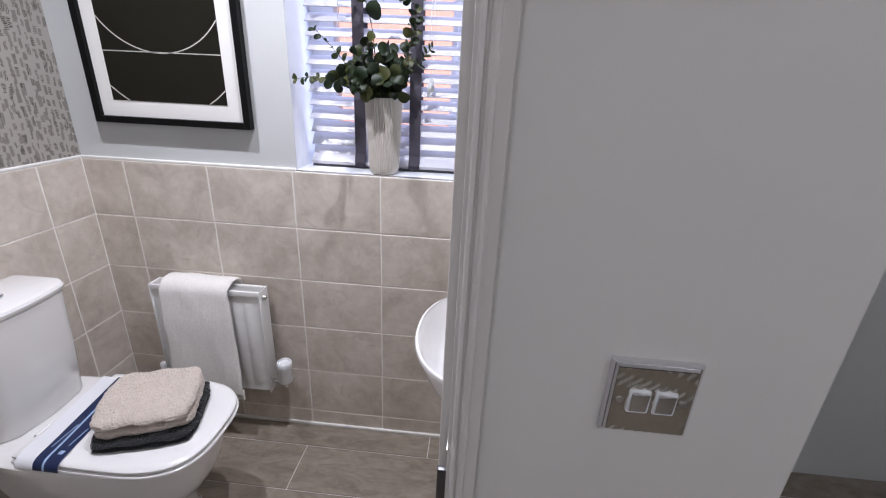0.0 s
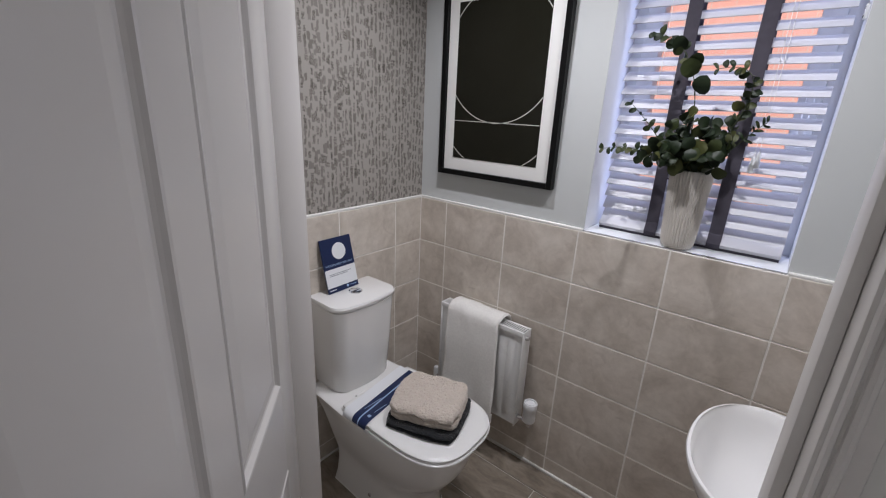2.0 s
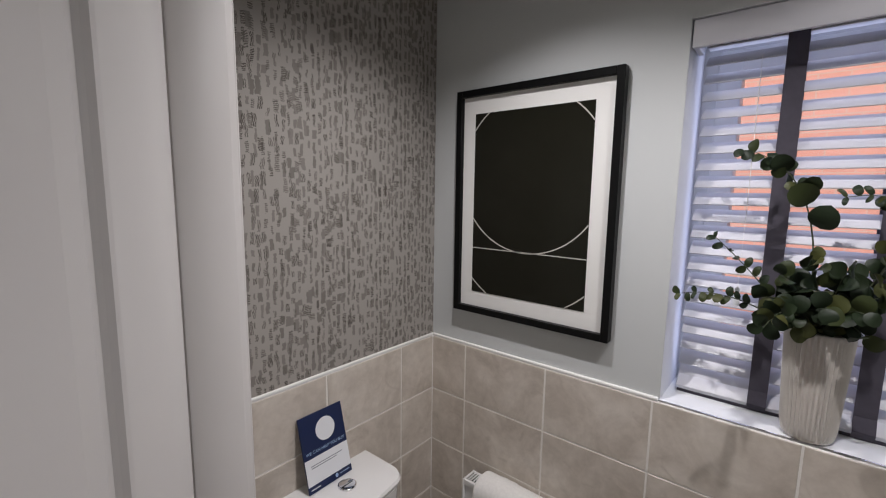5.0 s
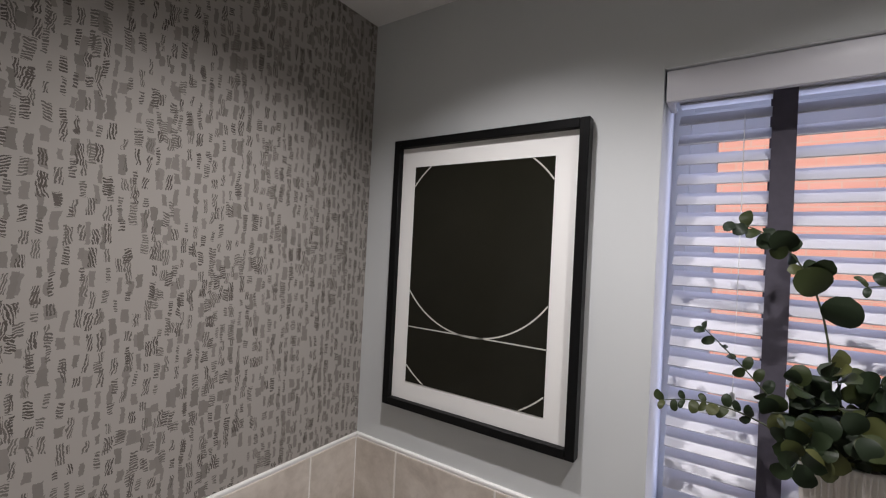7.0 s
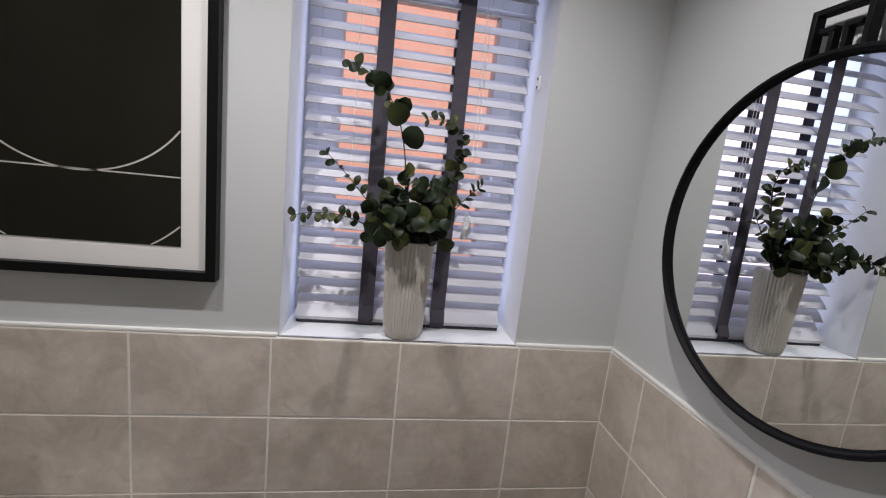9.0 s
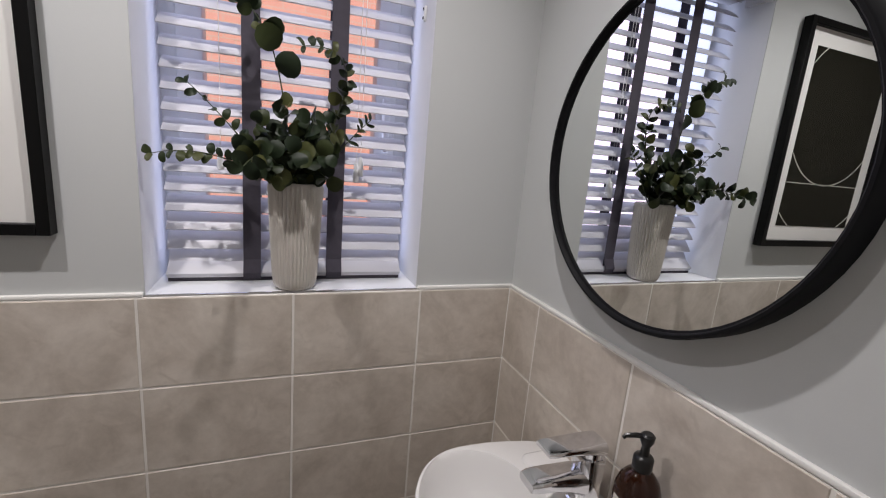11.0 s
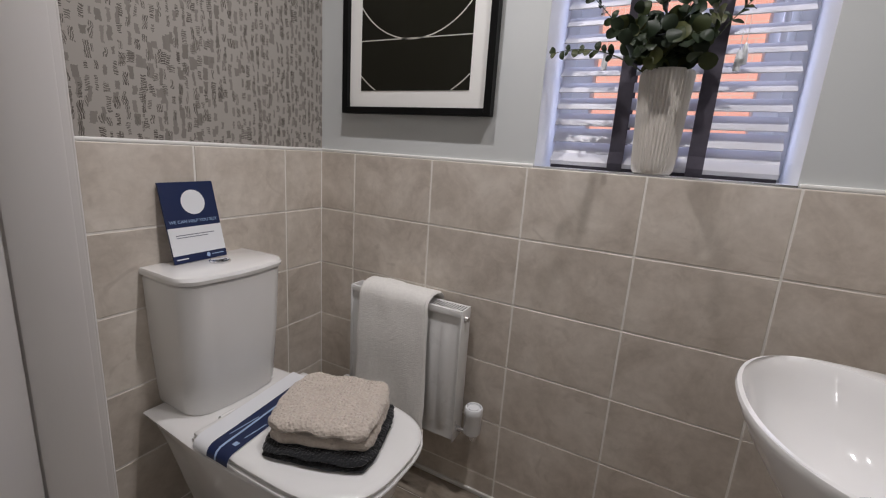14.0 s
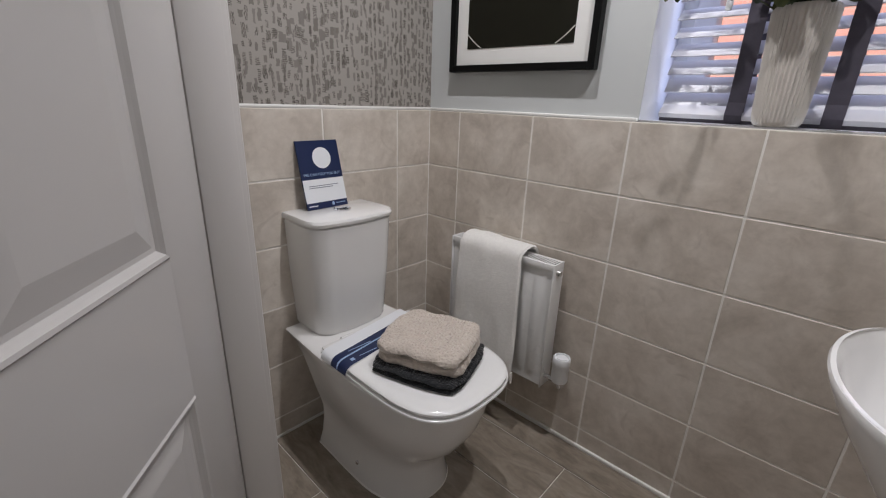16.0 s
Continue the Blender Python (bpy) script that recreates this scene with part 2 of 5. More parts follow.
def wallpaper_material():
    """Taupe paper printed with little columns of brush dashes; y runs across the wall, z up."""
    m = mat("dash_print_wallpaper", (0.40, 0.375, 0.345), 0.75, spec=0.2)
    obj = coords(m)
    wob = node(m, "ShaderNodeTexNoise", Scale=120.0, Detail=2.0)
    join(m, obj, wob.inputs["Vector"])
    sub = m.node_tree.nodes.new("ShaderNodeVectorMath")
    sub.operation = "MULTIPLY_ADD"
    sub.inputs[1].default_value, sub.inputs[2].default_value = (0.008, 0.008, 0.008), (-0.004, -0.004, -0.004)
    join(m, wob.outputs["Color"], sub.inputs[0])
    drift = node(m, "ShaderNodeTexNoise", Scale=24.0, Detail=1.0)
    join(m, obj, drift.inputs["Vector"])
    sway = m.node_tree.nodes.new("ShaderNodeVectorMath")
    sway.operation = "MULTIPLY_ADD"
    sway.inputs[1].default_value, sway.inputs[2].default_value = (0.0, 0.012, 0.010), (0.0, -0.006, -0.005)
    join(m, drift.outputs["Color"], sway.inputs[0])
    both = m.node_tree.nodes.new("ShaderNodeVectorMath")
    join(m, sub.outputs[0], both.inputs[0])
    join(m, sway.outputs[0], both.inputs[1])
    add = m.node_tree.nodes.new("ShaderNodeVectorMath")
    join(m, obj, add.inputs[0])
    join(m, both.outputs[0], add.inputs[1])
    sep = m.node_tree.nodes.new("ShaderNodeSeparateXYZ")
    join(m, add.outputs[0], sep.inputs[0])
    y, z = sep.outputs[1], sep.outputs[2]

    def rnd(a, b, seed):
        comb = m.node_tree.nodes.new("ShaderNodeCombineXYZ")
        for i, s in enumerate((a, b, seed)):
            if isinstance(s, (int, float)):
                comb.inputs[i].default_value = s
            else:
                join(m, s, comb.inputs[i])
        wh = m.node_tree.nodes.new("ShaderNodeTexWhiteNoise")
        join(m, comb.outputs[0], wh.inputs["Vector"])
        return wh.outputs["Value"]

    def less(a, b):
        return math_node(m, "LESS_THAN", a, b)

    def layer(width, height, shift, seed, keep):
        """Upright blocks in columns: plain washes, upright combs and stacked dashes."""
        u = math_node(m, "DIVIDE", math_node(m, "ADD", y, shift), width)
        col = math_node(m, "FLOOR", u)
        w = math_node(m, "ADD", math_node(m, "DIVIDE", z, height), math_node(m, "MULTIPLY", rnd(col, 3.3, seed), 7.0))
        row = math_node(m, "FLOOR", w)
        fu, fw = math_node(m, "FRACT", u), math_node(m, "FRACT", w)
        half_u = math_node(m, "MULTIPLY_ADD", rnd(col, row, seed + 1.5), 0.20, 0.15)
        half_w = math_node(m, "MULTIPLY_ADD", rnd(col, row, seed + 2.5), 0.24, 0.22)
        off = math_node(m, "MULTIPLY_ADD", rnd(col, row, seed + 5.5), 0.36, -0.18)
        inside_u = less(math_node(m, "ABSOLUTE", math_node(m, "ADD", math_node(m, "SUBTRACT", fu, 0.5), off)), half_u)
        inside_w = less(math_node(m, "ABSOLUTE", math_node(m, "SUBTRACT", fw, 0.5)), half_w)
        on = less(rnd(col, row, seed + 3.5), keep)
        lean = math_node(m, "MULTIPLY_ADD", rnd(col, row, seed + 7.5), 150.0, -75.0)
        dashes = math_node(m, "GREATER_THAN", math_node(m, "FRACT", math_node(m, "ADD", math_node(m, "MULTIPLY", z, 205.0), math_node(m, "MULTIPLY", y, lean))), 0.40)
        combs = math_node(m, "GREATER_THAN", math_node(m, "FRACT", math_node(m, "ADD", math_node(m, "MULTIPLY", y, 245.0), math_node(m, "MULTIPLY", z, lean))), 0.42)
        sort = rnd(col, row, seed + 4.5)
        plain = math_node(m, "MULTIPLY", less(sort, 0.34), 0.62)
        comb = math_node(m, "MULTIPLY", math_node(m, "GREATER_THAN", sort, 0.66), combs)
        mid = math_node(m, "MULTIPLY", math_node(m, "MULTIPLY", math_node(m, "GREATER_THAN", sort, 0.34), less(sort, 0.66)), dashes)
        ink = math_node(m, "MAXIMUM", plain, math_node(m, "MAXIMUM", comb, mid))
        shape = math_node(m, "MULTIPLY", math_node(m, "MULTIPLY", inside_u, inside_w), on)
        depth = math_node(m, "MULTIPLY_ADD", rnd(col, row, seed + 6.5), 0.28, 0.66)
        return math_node(m, "MULTIPLY", math_node(m, "MULTIPLY", shape, ink), depth)

    ink = math_node(m, "MAXIMUM", layer(0.0180, 0.036, 0.0, 1.0, 0.94), layer(0.0215, 0.045, 0.011, 20.0, 0.50))
    paper = mix(m, noise_of(m, obj, 5, 3), (0.335, 0.310, 0.282), (0.365, 0.340, 0.310))
    colour = mix(m, noise_of(m, obj, 28, 2), (0.050, 0.045, 0.040), (0.088, 0.073, 0.060))
    base(m, mix(m, ink, paper, colour))
    bump(m, noise_of(m, obj, 420, 3), 0.12, 0.0006)
    return m


def towel_material(name, colour, scale=220.0, strength=0.9):
    m = mat(name, colour, 0.95, spec=0.1)
    m.node_tree.nodes["Principled BSDF"].inputs["Sheen Weight"].default_value = 0.35
    v = coords(m)
    vor = node(m, "ShaderNodeTexVoronoi", Scale=scale)
    join(m, v, vor.inputs["Vector"])
    n2 = noise_of(m, v, scale * 0.25, 4)
    base(m, mix(m, n2, tuple(c * 0.86 for c in colour), tuple(min(1, c * 1.08) for c in colour)))
    bump(m, math_node(m, "ADD", vor.outputs["Distance"], n2), strength, 0.003)
    return m


def brick_material():
    m = mat("orange_red_brick", (0.42, 0.13, 0.07), 0.85)
    v = coords(m)
    sep = m.node_tree.nodes.new("ShaderNodeSeparateXYZ")
    join(m, v, sep.inputs[0])
    comb = m.node_tree.nodes.new("ShaderNodeCombineXYZ")
    join(m, sep.outputs[0], comb.inputs[0])
    join(m, sep.outputs[2], comb.inputs[1])
    b = node(m, "ShaderNodeTexBrick", Scale=1.0)
    b.inputs["Color1"].default_value, b.inputs["Color2"].default_value = (0.68, 0.33, 0.262, 1), (0.63, 0.30, 0.235, 1)
    b.inputs["Mortar"].default_value = (0.58, 0.38, 0.31, 1)
    b.inputs["Mortar Size"].default_value, b.inputs["Brick Width"].default_value, b.inputs["Row Height"].default_value = 0.006, 0.225, 0.075
    join(m, comb.outputs[0], b.inputs["Vector"])
    base(m, b.outputs["Color"])
    return m


def leaf_material():
    m = mat("eucalyptus_leaf", (0.045, 0.075, 0.035), 0.45, spec=0.25)
    info = m.node_tree.nodes.new("ShaderNodeObjectInfo")
    c = ramp(m, info.outputs["Random"], [(0.0, (0.008, 0.014, 0.006)), (0.45, (0.014, 0.023, 0.008)), (0.75, (0.034, 0.042, 0.011)), (1.0, (0.080, 0.080, 0.022))])
    v = coords(m, 5.0)
    base(m, mix(m, math_node(m, "MULTIPLY", noise_of(m, v, 60, 3), 0.5), c, (0.022, 0.034, 0.018)))
    m.node_tree.nodes["Principled BSDF"].inputs["Transmission Weight"].default_value = 0.0
    return m


TILE, PLANK, PAPERWALL, BRICK, LEAF = tile_material(), plank_material(), wallpaper_material(), brick_material(), leaf_material()
STEM = mat("dark_green_stem", (0.05, 0.06, 0.03), 0.6)
TOWELW = towel_material("white_terry", (0.82, 0.80, 0.765), 430, 0.45)
TOWELB = towel_material("oatmeal_waffle_towel", (0.57, 0.50, 0.435), 150, 1.0)
TOWELD = towel_material("charcoal_towel", (0.019, 0.020, 0.022), 170, 0.9)
VASE = mat("glazed_stoneware", (0.60, 0.56, 0.51), 0.22, coat=0.3)
base(VASE, mix(VASE, noise_of(VASE, coords(VASE), 14, 3), (0.52, 0.48, 0.43), (0.66, 0.63, 0.58)))
PAVING = mat("grey_paving", (0.16, 0.157, 0.153), 0.8)
base(PAVING, mix(PAVING, noise_of(PAVING, coords(PAVING), 3, 4), (0.13, 0.128, 0.125), (0.20, 0.196, 0.19)))
ROOF = mat("grey_roof_tile", (0.07, 0.07, 0.075), 0.7)
base(ROOF, mix(ROOF, noise_of(ROOF, coords(ROOF), 4, 4), (0.05, 0.05, 0.055), (0.10, 0.10, 0.105)))


# ---- mesh helpers ----
def finish(name, bm, material, parent=None, label="", smooth=True):
    """Links a bmesh as one mesh object."""
    bmesh.ops.recalc_face_normals(bm, faces=bm.faces)
    me = bpy.data.meshes.new(name)
    bm.to_mesh(me)
    bm.free()
    if smooth:
        for p in me.polygons:
            p.use_smooth = True
        me.set_sharp_from_angle(angle=radians(38))
    me.materials.append(material)
    ob = new(name, me)
    ob.parent = parent
    return tagged(ob, label)


def part(name, bm, material, parent, label="", smooth=True):
    return finish(name, bm, material, parent, label, smooth)


def thing(name, label, category, at=(0, 0, 0), group="", kind=""):
    ob = new(name)
    ob.empty_display_size = 0.05
    ob.matrix_world = Matrix.Translation(at)
    return tagged(ob, label, category, group, kind)


def structure(name, bm, material, label="", smooth=False):
    ob = finish(name, bm, material, None, label, smooth)
    return tagged(ob, kind="structure")


def add_box(bm, x0, x1, y0, y1, z0, z1, bevel=0.0, segments=2):
    sub = bmesh.new()
    bmesh.ops.create_cube(sub, size=1)
    for v in sub.verts:
        v.co = Vector(((x0, x1)[v.co.x > 0], (y0, y1)[v.co.y > 0], (z0, z1)[v.co.z > 0]))
    if bevel:
        bmesh.ops.bevel(sub, geom=sub.edges[:], offset=bevel, segments=segments, affect="EDGES", profile=0.5)
    absorb(bm, sub)
    return bm


def absorb(bm, sub, m=None):
    vs = {}
    for v in sub.verts:
        vs[v] = bm.verts.new(m @ v.co if m else v.co)
    for f in sub.faces:
        bm.faces.new([vs[v] for v in f.verts])
    sub.free()


def box(*a, bevel=0.0, segments=2):
    return add_box(bmesh.new(), *a, bevel=bevel, segments=segments)


def loft(loops, cap=True, closed=True):
    """Skins a row of equally long loops of points."""
    bm = bmesh.new()
    rings = [[bm.verts.new(p) for p in loop] for loop in loops]
    n = len(rings[0])
    for a, b in zip(rings, rings[1:]):
        for i in range(n if closed else n - 1):
            j = (i + 1) % n
            bm.faces.new((a[i], a[j], b[j], b[i]))
    if cap and closed:
        bm.faces.new(rings[0][::-1])
        bm.faces.new(rings[-1])
    return bm


def circle(cx, cy, z, r, n=32, ribs=0, depth=0.0):
    return [Vector((cx + (r + depth * math.cos(ribs * a)) * math.cos(a), cy + (r + depth * math.cos(ribs * a)) * math.sin(a), z))
            for a in (2 * math.pi * i / n for i in range(n))]


def lathe(cx, cy, profile, n=32, cap=True):
    return loft([circle(cx, cy, z, r, n) for r, z in profile], cap)


def rrect(cx, cy, z, w, d, r, n=6):
    """A rounded rectangle, w along x and d along y."""
    pts = []
    for sx, sy, a0 in ((1, 1, 0), (-1, 1, 90), (-1, -1, 180), (1, -1, 270)):
        for i in range(n + 1):
            a = radians(a0 + 90 * i / n)
            pts.append(Vector((cx + sx * (w / 2 - r) + r * math.cos(a), cy + sy * (d / 2 - r) + r * math.sin(a), z)))
    return pts


def tube(points, radius, n=8, taper=1.0):
    """A round rod along a row of points."""
    pts = [Vector(p) for p in points]
    loops = []
    for i, p in enumerate(pts):
        d = (pts[min(i + 1, len(pts) - 1)] - pts[max(i - 1, 0)]).normalized()
        q = d.to_track_quat("Z", "Y").to_matrix()
        r = radius * (1 + (taper - 1) * i / max(1, len(pts) - 1))
        loops.append([p + q @ Vector((r * math.cos(2 * math.pi * k / n), r * math.sin(2 * math.pi * k / n), 0)) for k in range(n)])
    return loft(loops)


def text_part(name, words, size, material, parent, m, label=""):
    cu = bpy.data.curves.new(name, "FONT")
    cu.body, cu.size, cu.align_x, cu.align_y, cu.extrude = words, size, "CENTER", "CENTER", 0.0002
    tmp = bpy.data.objects.new(name, cu)
    scene.collection.objects.link(tmp)
    me = bpy.data.meshes.new_from_object(tmp.evaluated_get(bpy.context.evaluated_depsgraph_get()))
    bpy.data.objects.remove(tmp)
    me.materials.clear()
    me.materials.append(material)
    ob = new(name, me)
    ob.parent = parent
    ob.matrix_local = m
    return tagged(ob, label)


# ---- structure of the cloakroom ----
W, D, H, TOP = 1.635, 0.920, 2.304, 1.090
WX0, WX1, WZ0, WZ1 = 0.780, 1.362, 1.082, 2.026
HY = -1.035
DX0, DX1, DZ = 0.464, 1.379, 2.02

bm = bmesh.new()
add_box(bm, -0.12, WX0, 0, 0.29, -0.1, 2.6)
add_box(bm, WX1, 4.2, 0, 0.29, -0.1, 2.6)
add_box(bm, WX0, WX1, 0, 0.29, -0.1, WZ0)
add_box(bm, WX0, WX1, 0, 0.29, WZ1, 2.6)
structure("wall_north", bm, WALL, "pale grey painted outer wall with a window opening")
structure("wall_west", box(-0.12, -0.001, -3.25, 0, -0.1, 2.6), WALL, "wall behind the toilet")
structure("wall_east", box(W, W + 0.103, -D, 0, -0.1, 2.6), WALL, "pale grey painted wall behind the basin")
bm = bmesh.new()
add_box(bm, 0, DX0 - 0.03, HY, -D, -0.1, 2.6)
add_box(bm, DX1 + 0.03, W + 0.103, HY, -D, -0.1, 2.6)
add_box(bm, DX0 - 0.03, DX1 + 0.03, HY, -D, DZ + 0.03, 2.6)
structure("wall_south", bm, HALLPAINT, "painted partition wall with the doorway")
structure("ceiling", box(0, W, -D, 0, H, H + 0.1), CEIL, "plain white ceiling")
structure("ceiling_hall", box(-0.12, 4.2, -3.25, HY, H, H + 0.1), CEIL)
structure("ceiling_passage", box(W + 0.103, 4.2, HY, 0, H, H + 0.1), CEIL)
structure("wall_hall_east", box(4.2, 4.3, -3.25, 0.29, -0.1, 2.6), HALLPAINT)
structure("wall_hall_south", box(-0.12, 4.2, -3.25, -3.15, -0.1, 2.6), HALLPAINT)
structure("wallpaper", box(-0.001, 0.0015, -D, 0, TOP + 0.008, H), PAPERWALL, "taupe wallpaper printed with small brush dashes")
structure("floor_bed", box(-0.12, 4.2, -3.25, 0.0, -0.1, -0.005), GROUT, "pale grout bed under the floor planks")

# reveals and sill of the window
bm = bmesh.new()
add_box(bm, WX0 - 0.002, WX0 + 0.0006, 0.0025, 0.20, WZ0 + 0.011, WZ1)
add_box(bm, WX1 - 0.0006, WX1 + 0.002, 0.0025, 0.20, WZ0 + 0.011, WZ1)
add_box(bm, WX0 + 0.0015, WX1 - 0.0015, 0.0015, 0.20, WZ1 - 0.0015, WZ1 + 0.002)
structure("window_reveal", bm, REVEAL, "white painted window reveal")
sill = structure("window_sill", box(WX0 - 0.002, WX1 + 0.002, -0.002, 0.20, WZ0, TOP + 0.003, bevel=0.002), UPVC, "white window sill with a metal edge")
part("edge_strip", box(WX0, WX1, -0.0065, -0.002, TOP - 0.007, TOP + 0.004, bevel=0.001), CHROME, sill, "thin metal edge trim")

# white trim round the tiling, sealant at the floor
def trims():
    r = 0.0045
    for name, a, b in (("tile_trim", (0.002, 0, TOP + 0.004), (WX0 - 0.002, 0, TOP + 0.004)), ("tile_trim", (WX1 + 0.002, 0, TOP + 0.004), (W, 0, TOP + 0.004)),
                       ("tile_trim", (0.004, 0, TOP + 0.004), (0.004, -D, TOP + 0.004)), ("tile_trim", (W - 0.004, 0, TOP + 0.004), (W - 0.004, -D, TOP + 0.004))):
        a, b = Vector(a), Vector(b)
        lo = Vector([min(p, q) for p, q in zip(a, b)])
        hi = Vector([max(p, q) for p, q in zip(a, b)])
        pad = Vector((0 if abs(a.x - b.x) > 0.1 else 0.0055, 0 if abs(a.y - b.y) > 0.1 else 0.0095, r))
        lo, hi = lo - pad, hi + pad
        structure(name, box(lo.x, hi.x, lo.y, hi.y, lo.z, hi.z, bevel=0.0025), TRIM, "white quadrant trim along the top of the tiles", True)
    structure("corner_seal", tube([(0.008, -0.010, 0.01), (0.008, -0.010, TOP)], 0.004, 6), SEAL, "white corner sealant", True)
    structure("corner_seal", tube([(W - 0.008, -0.010, 0.01), (W - 0.008, -0.010, TOP)], 0.004, 6), SEAL, "white corner sealant", True)
    structure("floor_seal", box(0.004, W - 0.004, -0.019, -0.008, -0.001, 0.013, bevel=0.003), SEAL, "white sealant bead at the floor", True)
    structure("floor_seal", box(0.006, 0.014, -D, -0.008, -0.001, 0.010, bevel=0.003), SEAL, "white sealant bead at the floor", True)
    structure("floor_seal", box(W - 0.014, W - 0.006, -D, -0.008, -0.001, 0.010, bevel=0.003), SEAL, "white sealant bead at the floor", True)


trims()


# ---- doorway ----
def doorway():
    d = thing("door_frame", "white painted door lining with stops and moulded architrave", "door frame", (DX0, HY, 0), kind="structure")
    inv = d.matrix_world.inverted()

    def piece(name, bm, material=SATIN, label=""):
        bm.transform(inv)
        return part(name, bm, material, d, label)

    y0, y1 = HY - 0.006, -D + 0.006
    piece("lining", box(DX0 - 0.028, DX0, y0, y1, 0, DZ + 0.028, bevel=0.002))
    piece("lining", box(DX1, DX1 + 0.028, y0, y1, 0, DZ + 0.028, bevel=0.002))
    piece("lining_head", box(DX0, DX1, y0, y1, DZ, DZ + 0.028, bevel=0.002))
    ys0, ys1 = HY + 0.042, -D - 0.006
    piece("door_stop", box(DX0, DX0 + 0.012, ys0, ys1, 0, DZ - 0.012, bevel=0.003))
    piece("door_stop", box(DX1 - 0.012, DX1, ys0, ys1, 0, DZ - 0.012, bevel=0.003))
    piece("door_stop", box(DX0, DX1, ys0, ys1, DZ - 0.012, DZ, bevel=0.003))

    def moulding(axis_len, flip):
        """A torus-moulded architrave, 70 mm wide, as a profile in x (width) and y (thickness)."""
        prof = [(0.0, 0.0), (0.0, 0.010), (0.004, 0.013), (0.012, 0.013), (0.014, 0.0105), (0.020, 0.0105), (0.022, 0.0145), (0.030, 0.0165), (0.038, 0.0155),
                (0.041, 0.0125), (0.050, 0.0135), (0.062, 0.0165), (0.068, 0.0175), (0.070, 0.0155), (0.070, 0.0)]
        return [[Vector((flip * w, -t, z)) for w, t in prof] for z in (0.0, axis_len)]

    for x, flip, face, out in ((DX1 + 0.004, 0.414, HY, 1), (DX1 + 0.008, 1, -D, -1), (DX0 - 0.008, -1, -D, -1)):
        loops = moulding(DZ + 0.078, flip)
        bm = loft([[Vector((x + p.x, face + out * p.y, p.z)) for p in loop] for loop in loops])
        piece("architrave", bm)
    bm = loft([[Vector((DX0 - 0.024 + 0.6 * p.x, HY + p.y, p.z)) for p in loop] for loop in moulding(DZ + 0.078, -1)])
    piece("architrave", bm)
    bm = loft([[Vector((z, HY + p.y, DZ + 0.008 + p.x)) for p in loop] for z, loop in zip((DX0 - 0.07, DX1 + 0.033), moulding(1, 1))])
    piece("architrave", bm)
    bm = box(DX1 - 0.0015, DX1 + 0.001, HY + 0.004, HY + 0.034, 0.870, 1.010, bevel=0.0006)
    piece("strike_plate", bm, STEEL, "brushed steel strike plate")
    piece("strike_lip", box(DX1 - 0.0105, DX1 + 0.002, HY - 0.004, HY + 0.004, 0.893, 0.987, bevel=0.0018), DARKCHROME, "dull chrome strike lip")


doorway()


